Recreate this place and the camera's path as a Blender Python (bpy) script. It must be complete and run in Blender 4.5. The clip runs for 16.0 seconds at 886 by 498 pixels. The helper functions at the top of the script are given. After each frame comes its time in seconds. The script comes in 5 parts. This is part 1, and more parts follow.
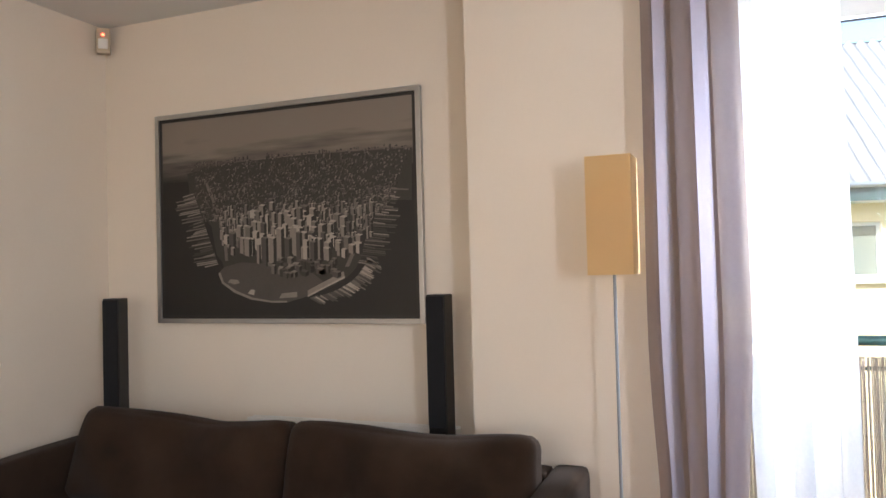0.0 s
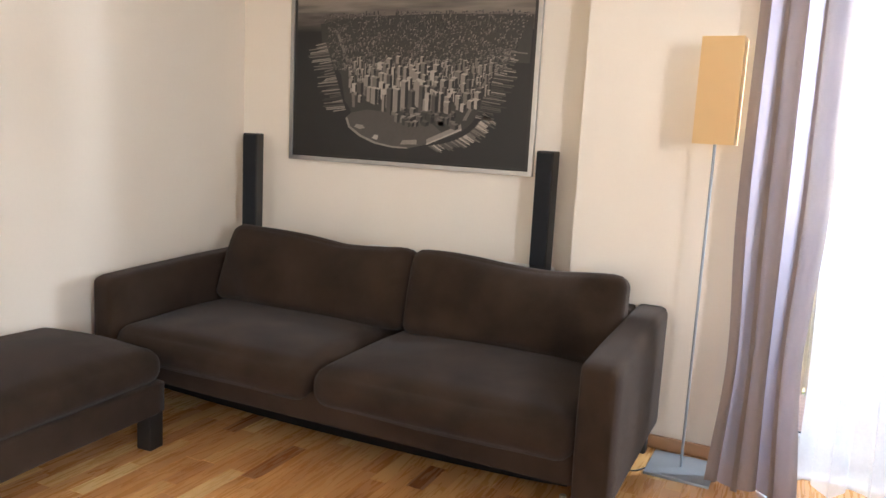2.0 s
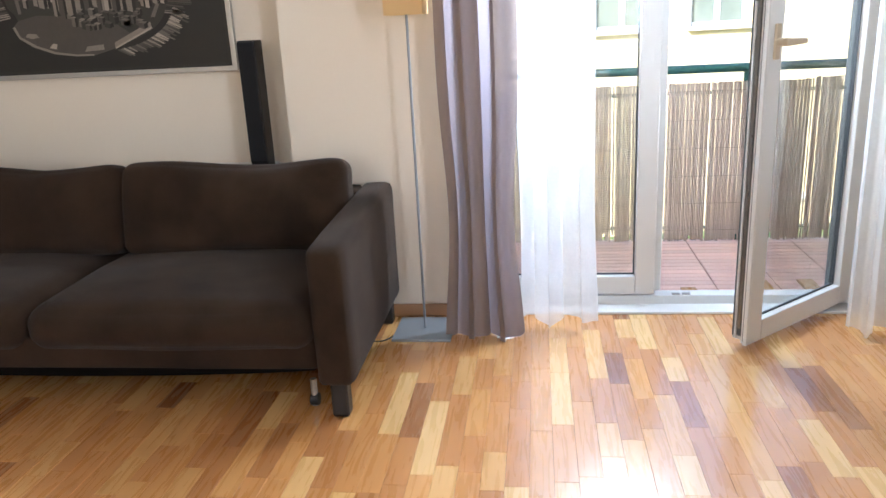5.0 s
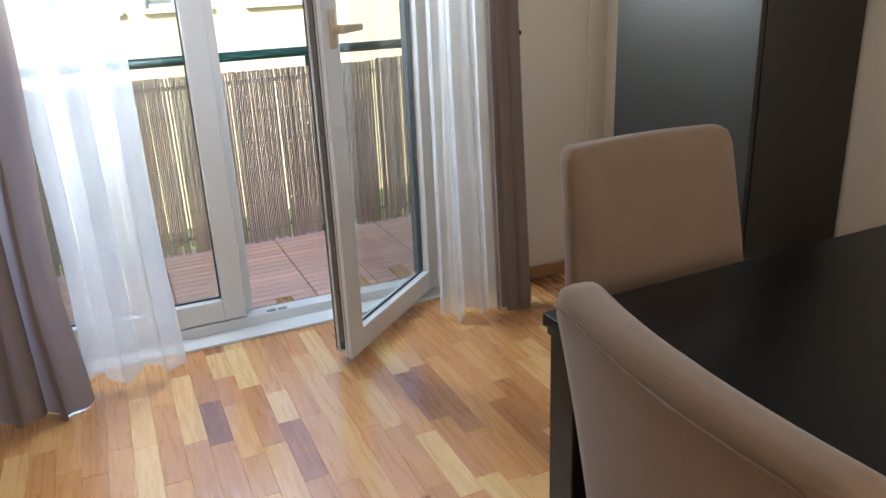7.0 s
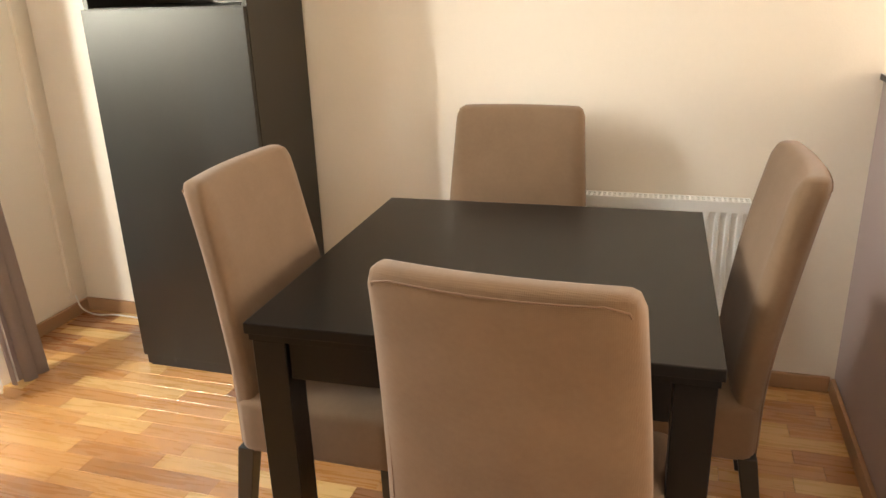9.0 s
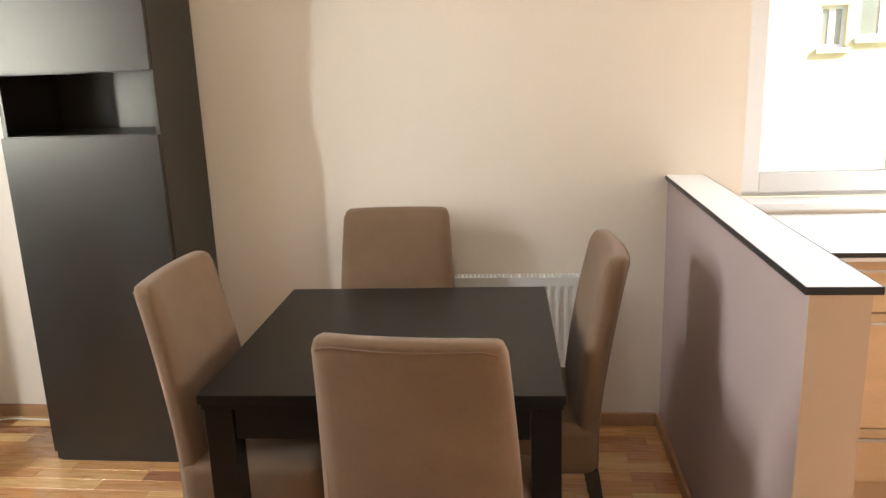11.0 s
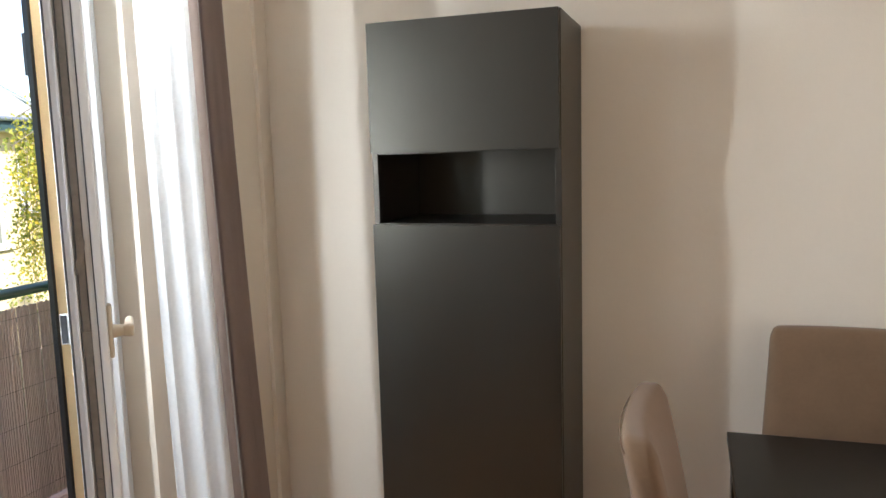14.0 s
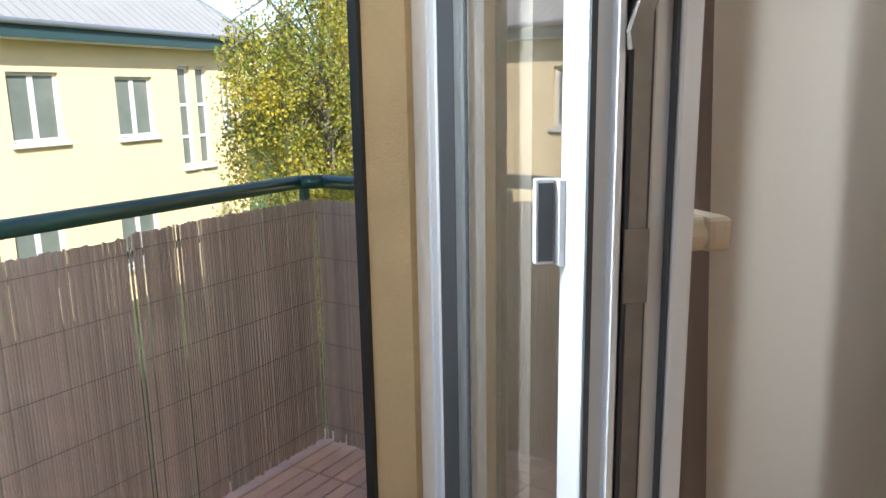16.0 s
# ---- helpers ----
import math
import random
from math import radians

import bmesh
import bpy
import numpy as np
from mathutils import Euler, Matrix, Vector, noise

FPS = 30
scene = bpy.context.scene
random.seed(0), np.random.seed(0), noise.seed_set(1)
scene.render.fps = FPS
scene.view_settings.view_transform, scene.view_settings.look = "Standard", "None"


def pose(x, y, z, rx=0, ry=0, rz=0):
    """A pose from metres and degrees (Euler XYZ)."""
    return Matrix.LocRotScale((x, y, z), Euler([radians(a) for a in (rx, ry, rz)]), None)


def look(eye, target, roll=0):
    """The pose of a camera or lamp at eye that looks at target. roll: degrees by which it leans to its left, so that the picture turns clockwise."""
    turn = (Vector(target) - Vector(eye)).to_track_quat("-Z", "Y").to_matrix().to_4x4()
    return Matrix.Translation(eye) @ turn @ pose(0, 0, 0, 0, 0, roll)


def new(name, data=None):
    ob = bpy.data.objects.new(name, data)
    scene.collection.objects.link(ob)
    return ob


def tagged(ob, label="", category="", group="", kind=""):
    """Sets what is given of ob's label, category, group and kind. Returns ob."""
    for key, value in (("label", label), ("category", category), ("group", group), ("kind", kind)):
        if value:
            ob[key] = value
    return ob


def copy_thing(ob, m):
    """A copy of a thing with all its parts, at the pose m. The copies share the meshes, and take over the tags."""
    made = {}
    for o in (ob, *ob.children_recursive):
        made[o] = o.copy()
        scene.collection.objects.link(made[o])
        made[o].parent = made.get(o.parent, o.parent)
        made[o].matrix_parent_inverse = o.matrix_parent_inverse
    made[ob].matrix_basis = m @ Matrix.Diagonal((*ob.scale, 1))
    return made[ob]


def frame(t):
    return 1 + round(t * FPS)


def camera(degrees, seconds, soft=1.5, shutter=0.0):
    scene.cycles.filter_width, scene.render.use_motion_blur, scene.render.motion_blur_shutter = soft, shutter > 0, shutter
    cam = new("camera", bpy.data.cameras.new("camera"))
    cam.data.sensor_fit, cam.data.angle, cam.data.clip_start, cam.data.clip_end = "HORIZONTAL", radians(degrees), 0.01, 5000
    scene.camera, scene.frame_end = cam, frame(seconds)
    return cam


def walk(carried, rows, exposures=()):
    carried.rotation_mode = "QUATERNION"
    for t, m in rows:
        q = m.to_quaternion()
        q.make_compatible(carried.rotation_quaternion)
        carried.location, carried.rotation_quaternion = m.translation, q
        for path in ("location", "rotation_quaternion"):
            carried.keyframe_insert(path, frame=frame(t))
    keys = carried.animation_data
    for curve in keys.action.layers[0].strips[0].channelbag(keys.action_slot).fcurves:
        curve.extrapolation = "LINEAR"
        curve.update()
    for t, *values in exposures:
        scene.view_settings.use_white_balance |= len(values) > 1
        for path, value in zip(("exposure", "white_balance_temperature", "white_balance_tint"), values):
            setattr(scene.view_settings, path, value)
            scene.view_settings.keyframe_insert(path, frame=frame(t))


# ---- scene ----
cam = camera(60.8, 16.0)
PATH = [
    (0, (0.971, 1.379, 1.345), (0.236, 3.238, 1.394), -1.5),
    (0.5, (0.953, 1.285, 1.307), (0.237, 3.142, 1.114), -1.5),
    (1, (0.885, 1.117, 1.311), (0.156, 2.934, 0.9), -1.7),
    (1.5, (0.877, 0.962, 1.327), (0.101, 2.753, 0.89), -1.5),
    (2, (0.895, 0.879, 1.305), (0.054, 2.667, 0.996), 3.0),
    (2.5, (0.908, 0.862, 1.277), (-0.031, 2.611, 1.037), 4.0),
    (3, (0.902, 0.807, 1.247), (-0.065, 2.529, 0.935), -1.1),
    (3.5, (0.955, 0.797, 1.243), (0.129, 2.571, 0.833), -1.5),
    (4, (0.986, 0.79, 1.245), (0.376, 2.635, 0.772), -1.6),
    (6.3, (1.237, 1.24, 1.309), (1.396, 3.12, 0.646), -3.1),
    (6.5, (1.255, 1.271, 1.308), (1.506, 3.14, 0.64), -2.7),
    (7, (1.202, 1.381, 1.293), (1.954, 3.105, 0.612), -2.5),
    (7.5, (1.106, 1.489, 1.291), (2.399, 2.842, 0.584), -2.3),
    (8, (1.028, 1.598, 1.324), (2.609, 2.602, 0.622), -1.9),
    (8.5, (0.839, 1.627, 1.349), (2.573, 2.339, 0.653), -1.9),
    (9, (0.66, 1.613, 1.371), (2.453, 2.179, 0.689), -1.9),
    (9.5, (0.5, 1.57, 1.41), (2.335, 2.042, 0.768), -1.9),
    (10, (0.39, 1.564, 1.453), (2.265, 1.966, 0.886), -2.0),
    (12.3, (0.051, 1.832, 1.529), (2.016, 1.831, 1.155), -1.5),
    (12.5, (0.087, 1.897, 1.526), (2.061, 1.919, 1.204), -1.4),
    (13, (0.249, 2.075, 1.496), (2.23, 2.236, 1.27), -1.4),
    (13.5, (0.425, 2.259, 1.44), (2.377, 2.662, 1.273), -1.2),
    (14, (0.589, 2.478, 1.523), (2.457, 3.143, 1.27), -1.6),
    (14.5, (0.766, 2.769, 1.466), (2.568, 3.591, 1.19), -1.8),
    (15, (0.965, 3.055, 1.417), (2.709, 3.992, 1.132), -1.3),
    (15.6, (1.144, 3.375, 1.328), (2.817, 4.421, 1.002), -1.5),
    (16, (1.304, 3.565, 1.264), (2.956, 4.614, 0.851), -1.0),
]
EXPOSURES = [(0, 1.6, 6000, 14), (1, 2.15, 5950, 13), (2, 2.2, 5900, 12), (3.5, 2.15, 5950, 11), (4.2, 2.1, 5700, 11), (6.3, 1.25, 5800, 9), (7.0, 1.15, 5800, 9), (7.5, 1.7, 6000, 10), (8, 2.15, 6600, 10), (9, 2.2, 7300, 12), (10, 1.95, 7000, 13), (12.5, 1.6, 6600, 13), (13.5, 1.5, 6700, 13), (14.0, 1.25, 6200, 12), (14.5, 1.3, 5700, 11), (15.5, 0.95, 5800, 11), (16, 0.72, 6100, 12)]
walk(cam, [(t, look(eye, target, roll)) for t, eye, target, roll in PATH], EXPOSURES)
SKY, DOOR_LIGHT, KITCHEN_LIGHT, REAR_LIGHT = 0.15, 46, 26, 4.0

# ---- world, sun, large lights ----
SUN_ELEV, SUN_AZ = radians(36), radians(215)
world = bpy.data.worlds.new("world")
scene.world = world
world.use_nodes = True
wn = world.node_tree
sky = wn.nodes.new("ShaderNodeTexSky")
sky.sky_type = "NISHITA"
sky.sun_disc = False
sky.sun_elevation, sky.sun_rotation = SUN_ELEV, SUN_AZ
wn.links.new(sky.outputs[0], wn.nodes["Background"].inputs[0])
wn.nodes["Background"].inputs[1].default_value = SKY
sun = new("sun", bpy.data.lights.new("sun", "SUN"))
sun.data.energy, sun.data.angle, sun.data.color = 5.0, radians(0.5), (1.0, 0.93, 0.82)
sd = Vector((math.sin(SUN_AZ) * math.cos(SUN_ELEV), math.cos(SUN_AZ) * math.cos(SUN_ELEV), math.sin(SUN_ELEV)))
sun.matrix_world = Matrix.Translation((0, 0, 20)) @ (-sd).to_track_quat("-Z", "Y").to_matrix().to_4x4()


def area(name, centre, target, w, h, power, color):
    ob = new(name, bpy.data.lights.new(name, "AREA"))
    ob.data.shape, ob.data.size, ob.data.size_y, ob.data.energy, ob.data.color = "RECTANGLE", w, h, power, color
    ob.matrix_world = look(centre, target)
    return ob


area("daylight_in_balcony_door", (2.04, 4.325, 2.09), (1.7, 0, 1.70), 0.60, 0.28, DOOR_LIGHT * 0.28, (0.84, 0.92, 0.97))
area("daylight_in_balcony_door_middle", (1.53, 4.325, 1.54), (1.4, 0, 1.3), 0.24, 0.58, DOOR_LIGHT * 0.68, (0.84, 0.92, 0.97))
area("daylight_in_balcony_door_side", (0.835, 4.325, 1.15), (0.835, 0, 1.15), 0.19, 2.1, DOOR_LIGHT * 0.08, (0.62, 0.77, 1.0))
area("daylight_in_kitchen_window", (3.22, -0.30, 1.62), (0, 0.0, 1.2), 0.50, 1.15, KITCHEN_LIGHT, (0.95, 0.97, 1.0))
# Warm fill added behind the camera; the rear opening is unseen and made up.
area("added_rear_fill", (-0.3, -1.66, 1.6), (-0.3, 3, 1.0), 1.6, 1.3, REAR_LIGHT, (1.0, 0.80, 0.59))


# ---- materials ----
def mat(name, color, rough=0.6, metal=0.0, var=0.08, scale=6.0, fine=0.0, fscale=200.0, bump=0.0, bscale=120.0,
        trans=0.0, stretch=None, obvar=0.0, spec=0.5, island=0.0, through_color=None):
    m = bpy.data.materials.new(name)
    m.use_nodes = True
    nt = m.node_tree
    b = nt.nodes["Principled BSDF"]
    b.inputs["Roughness"].default_value, b.inputs["Metallic"].default_value = rough, metal
    b.inputs["Specular IOR Level"].default_value = spec
    tc = nt.nodes.new("ShaderNodeTexCoord")
    mp = nt.nodes.new("ShaderNodeMapping")
    nt.links.new(tc.outputs["Object"], mp.inputs[0])
    if stretch:
        mp.inputs["Scale"].default_value = stretch
    n1 = nt.nodes.new("ShaderNodeTexNoise")
    n1.inputs["Scale"].default_value, n1.inputs["Detail"].default_value = scale, 5
    nt.links.new(mp.outputs[0], n1.inputs[0])
    n2 = nt.nodes.new("ShaderNodeTexNoise")
    n2.inputs["Scale"].default_value, n2.inputs["Detail"].default_value = fscale, 3
    nt.links.new(mp.outputs[0], n2.inputs[0])
    add = nt.nodes.new("ShaderNodeMath")
    add.operation = "MULTIPLY_ADD"
    add.inputs[1].default_value, add.inputs[2].default_value = var * 2, 1 - var
    nt.links.new(n1.outputs[0], add.inputs[0])
    add2 = nt.nodes.new("ShaderNodeMath")
    add2.operation = "MULTIPLY_ADD"
    add2.inputs[1].default_value = fine * 2
    nt.links.new(n2.outputs[0], add2.inputs[0])
    nt.links.new(add.outputs[0], add2.inputs[2])
    last = add2
    if obvar:
        oi = nt.nodes.new("ShaderNodeObjectInfo")
        a3 = nt.nodes.new("ShaderNodeMath")
        a3.operation = "MULTIPLY_ADD"
        a3.inputs[1].default_value = obvar
        nt.links.new(oi.outputs["Random"], a3.inputs[0])
        nt.links.new(add2.outputs[0], a3.inputs[2])
        last = a3
    if island:
        ge = nt.nodes.new("ShaderNodeNewGeometry")
        a4 = nt.nodes.new("ShaderNodeMath")
        a4.operation = "MULTIPLY_ADD"
        a4.inputs[1].default_value = island
        nt.links.new(ge.outputs["Random Per Island"], a4.inputs[0])
        nt.links.new(last.outputs[0], a4.inputs[2])
        last = a4
    sc = nt.nodes.new("ShaderNodeVectorMath")
    sc.operation = "SCALE"
    sc.inputs[0].default_value = color[:3]
    nt.links.new(last.outputs[0], sc.inputs["Scale"])
    nt.links.new(sc.outputs[0], b.inputs["Base Color"])
    if bump:
        n3 = nt.nodes.new("ShaderNodeTexNoise")
        n3.inputs["Scale"].default_value, n3.inputs["Detail"].default_value = bscale, 4
        nt.links.new(mp.outputs[0], n3.inputs[0])
        bp = nt.nodes.new("ShaderNodeBump")
        bp.inputs["Strength"].default_value, bp.inputs["Distance"].default_value = bump, 0.004
        nt.links.new(n3.outputs[0], bp.inputs["Height"])
        nt.links.new(bp.outputs[0], b.inputs["Normal"])
    if trans:
        out = nt.nodes["Material Output"]
        tr = nt.nodes.new("ShaderNodeBsdfTranslucent")
        if through_color:
            tr.inputs[0].default_value = (*through_color, 1)
        else:
            nt.links.new(sc.outputs[0], tr.inputs[0])
        mx = nt.nodes.new("ShaderNodeMixShader")
        mx.inputs[0].default_value = trans
        nt.links.new(b.outputs[0], mx.inputs[1])
        nt.links.new(tr.outputs[0], mx.inputs[2])
        nt.links.new(mx.outputs[0], out.inputs[0])
    return m


def weave(name, color, rough, tscale, trans=0.0, open_=0.0, depth=0.5, blotch=0.2, sheen=0.08, through_color=None):
    """Woven cloth: two crossed sets of threads, some of the light let through."""
    m = mat(name, color, rough, var=blotch, scale=4.5, fine=0.08, fscale=90, trans=trans, spec=0.15, through_color=through_color)
    nt = m.node_tree
    b = nt.nodes["Principled BSDF"]
    tc = nt.nodes.new("ShaderNodeTexCoord")
    hs = []
    for d in ("X", "Y", "Z"):
        w = nt.nodes.new("ShaderNodeTexWave")
        w.bands_direction = d
        w.inputs["Scale"].default_value, w.inputs["Distortion"].default_value, w.inputs["Detail Scale"].default_value = tscale, 1.2, 2
        nt.links.new(tc.outputs["Object"], w.inputs[0])
        hs.append(w)
    s = nt.nodes.new("ShaderNodeMath")
    nt.links.new(hs[0].outputs["Fac"], s.inputs[0])
    nt.links.new(hs[2].outputs["Fac"], s.inputs[1])
    s2 = nt.nodes.new("ShaderNodeMath")
    nt.links.new(s.outputs[0], s2.inputs[0])
    nt.links.new(hs[1].outputs["Fac"], s2.inputs[1])
    bp = nt.nodes.new("ShaderNodeBump")
    bp.inputs["Strength"].default_value, bp.inputs["Distance"].default_value = depth, 0.0015
    nt.links.new(s2.outputs[0], bp.inputs["Height"])
    nt.links.new(bp.outputs[0], b.inputs["Normal"])
    b.inputs["Sheen Weight"].default_value = sheen
    b.inputs["Sheen Roughness"].default_value = 0.5
    if open_:
        out = nt.nodes["Material Output"]
        prev = out.inputs[0].links[0].from_socket
        tp = nt.nodes.new("ShaderNodeBsdfTransparent")
        mx = nt.nodes.new("ShaderNodeMixShader")
        mx.inputs[0].default_value = open_
        nt.links.new(prev, mx.inputs[1])
        nt.links.new(tp.outputs[0], mx.inputs[2])
        nt.links.new(mx.outputs[0], out.inputs[0])
    return m


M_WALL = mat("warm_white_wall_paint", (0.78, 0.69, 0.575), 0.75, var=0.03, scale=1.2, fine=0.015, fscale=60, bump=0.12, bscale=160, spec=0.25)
M_CEIL = mat("white_ceiling_paint", (0.72, 0.72, 0.70), 0.85, var=0.02, scale=1.5, bump=0.1, bscale=150, spec=0.2)
M_BASE = mat("oak_baseboard_wood", (0.36, 0.20, 0.10), 0.4, var=0.2, scale=3, fine=0.08, stretch=(1, 1, 12))
M_DARK = mat("black_brown_wood_veneer", (0.0060, 0.0050, 0.0042), 0.36, var=0.25, scale=2, fine=0.3, fscale=30, stretch=(16, 16, 1.0), bump=0.12, bscale=60, spec=0.7)
M_TABLE = mat("black_brown_table_veneer", (0.0042, 0.0032, 0.0026), 0.30, var=0.25, scale=2, fine=0.22, fscale=30, stretch=(14, 1.0, 14), bump=0.14, bscale=60, spec=0.20)
M_BLACK = mat("matt_black_plastic", (0.010, 0.010, 0.010), 0.4, var=0.1)
M_SOFA = weave("dark_brown_sofa_cloth", (0.030, 0.0175, 0.0105), 0.95, 200, depth=0.2, blotch=0.95, sheen=0.06)
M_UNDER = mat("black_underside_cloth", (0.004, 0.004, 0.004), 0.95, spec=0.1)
M_CHAIR = weave("beige_chair_cloth", (0.172, 0.106, 0.062), 0.9, 105, depth=0.10, sheen=0.14, blotch=0.32)
M_PIPING = weave("beige_seam_cloth", (0.165, 0.095, 0.056), 0.9, 150, depth=0.3)
# The lilac through_color has bluish daylight put into it; the cloth itself is taupe.
M_CURTAIN = weave("taupe_linen_curtain_cloth", (0.25, 0.185, 0.145), 0.9, 220, trans=0.32, open_=0.03, depth=0.25, through_color=(0.42, 0.37, 0.44))
M_SHEER = weave("white_sheer_curtain_cloth", (0.86, 0.86, 0.85), 0.8, 300, trans=0.6, open_=0.36, depth=0.1)
M_PVC = mat("white_window_plastic", (0.69, 0.69, 0.685), 0.28, var=0.02, scale=3)
M_GASKET = mat("dark_grey_window_gasket", (0.06, 0.065, 0.07), 0.6)
M_STEEL = mat("brushed_steel", (0.45, 0.45, 0.44), 0.32, metal=1.0, var=0.08, scale=30)
M_GREYMETAL = mat("painted_grey_metal", (0.30, 0.33, 0.36), 0.45, metal=0.6, var=0.08)
M_HANDLE = mat("cream_handle_plastic", (0.50, 0.41, 0.29), 0.35, var=0.03)
M_WHITE = mat("white_enamel", (0.80, 0.78, 0.73), 0.3, var=0.02)
M_SLOT_SHADE = mat("radiator_inner_shade", (0.05, 0.045, 0.04), 0.8)
M_SHADE = mat("cream_paper_lampshade", (0.84, 0.64, 0.34), 0.8, var=0.04, trans=0.5)
M_RUG = mat("grey_brown_rug_pile", (0.085, 0.075, 0.066), 1.0, var=0.7, scale=45, fine=1.5, fscale=85, bump=1.0, bscale=85, spec=0.1)
M_TOP = mat("white_laminate_worktop", (0.78, 0.78, 0.76), 0.25, var=0.02)
M_OAK = mat("pale_oak_cabinet_front", (0.55, 0.38, 0.22), 0.45, var=0.12, scale=2, fine=0.1, fscale=40, stretch=(1, 1, 12))
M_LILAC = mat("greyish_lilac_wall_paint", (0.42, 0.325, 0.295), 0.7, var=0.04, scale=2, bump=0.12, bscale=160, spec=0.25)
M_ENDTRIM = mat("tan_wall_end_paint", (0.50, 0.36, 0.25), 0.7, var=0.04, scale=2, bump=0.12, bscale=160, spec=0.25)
M_RAIL = mat("dark_green_rail_paint", (0.025, 0.085, 0.075), 0.3, var=0.1)
M_REED2 = mat("grey_brown_reed_bundle", (0.33, 0.262, 0.222), 0.45, var=0.25, scale=5, fine=0.12, fscale=60, stretch=(1, 1, 0.08), island=0.40)
M_TILE = mat("terracotta_deck_slat", (0.64, 0.41, 0.33), 0.55, var=0.15, scale=4, fine=0.12, fscale=80, obvar=0.25)
M_GROUT = mat("pale_grout", (0.30, 0.24, 0.20), 0.9, var=0.1)
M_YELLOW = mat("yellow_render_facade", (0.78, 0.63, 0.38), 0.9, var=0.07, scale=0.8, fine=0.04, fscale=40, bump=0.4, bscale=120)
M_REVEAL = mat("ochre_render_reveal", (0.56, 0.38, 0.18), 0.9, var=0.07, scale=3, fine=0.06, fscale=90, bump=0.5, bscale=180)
M_ROOF = mat("grey_corrugated_roofing", (0.24, 0.245, 0.25), 0.5, var=0.12, scale=1.5, fine=0.05)
M_TEAL = mat("teal_fascia_paint", (0.035, 0.075, 0.08), 0.45, var=0.08)
M_ROOF2 = mat("dark_tile_roofing", (0.07, 0.065, 0.065), 0.6, var=0.15)
M_BARK = mat("pale_birch_bark", (0.16, 0.14, 0.11), 0.85, var=0.35, scale=6, bump=0.5)
M_GRASS = mat("garden_grass", (0.06, 0.09, 0.025), 1.0, var=0.3, scale=0.4, fine=0.2, fscale=8)


def glass_mat(name, tint, base, edge):
    m = bpy.data.materials.new(name)
    m.use_nodes = True
    nt = m.node_tree
    out = nt.nodes["Material Output"]
    tp, gl, mx, lw, pw, ml = (nt.nodes.new(k) for k in ("ShaderNodeBsdfTransparent", "ShaderNodeBsdfGlossy", "ShaderNodeMixShader", "ShaderNodeLayerWeight", "ShaderNodeMath", "ShaderNodeMath"))
    tp.inputs[0].default_value = (*tint, 1)
    gl.inputs["Roughness"].default_value = 0.01
    lw.inputs[0].default_value = 0.5
    pw.operation, ml.operation = "POWER", "MULTIPLY_ADD"
    pw.inputs[1].default_value = 4.0
    ml.inputs[1].default_value, ml.inputs[2].default_value = edge, base
    nt.links.new(lw.outputs["Facing"], pw.inputs[0])
    nt.links.new(pw.outputs[0], ml.inputs[0])
    nt.links.new(ml.outputs[0], mx.inputs[0])
    nt.links.new(tp.outputs[0], mx.inputs[1])
    nt.links.new(gl.outputs[0], mx.inputs[2])
    nt.links.new(mx.outputs[0], out.inputs[0])
    return m


M_DARK.node_tree.nodes["Principled BSDF"].inputs["Specular Tint"].default_value = (1.0, 0.91, 0.74, 1)
for k, coat in ((M_DARK, 0.0), (M_TABLE, 0.05)):
    k.node_tree.nodes["Principled BSDF"].inputs["Coat Weight"].default_value = coat
    k.node_tree.nodes["Principled BSDF"].inputs["Coat Roughness"].default_value = 0.3
M_LOCK = mat("dark_lock_metal", (0.20, 0.185, 0.165), 0.45, metal=0.6, var=0.3, scale=60)
M_GLASS = glass_mat("window_glass", (0.96, 0.98, 0.97), 0.07, 0.85)
M_FARGLASS = mat("dark_far_window_glass", (0.17, 0.20, 0.18), 0.06, var=0.3, scale=2, spec=0.8)


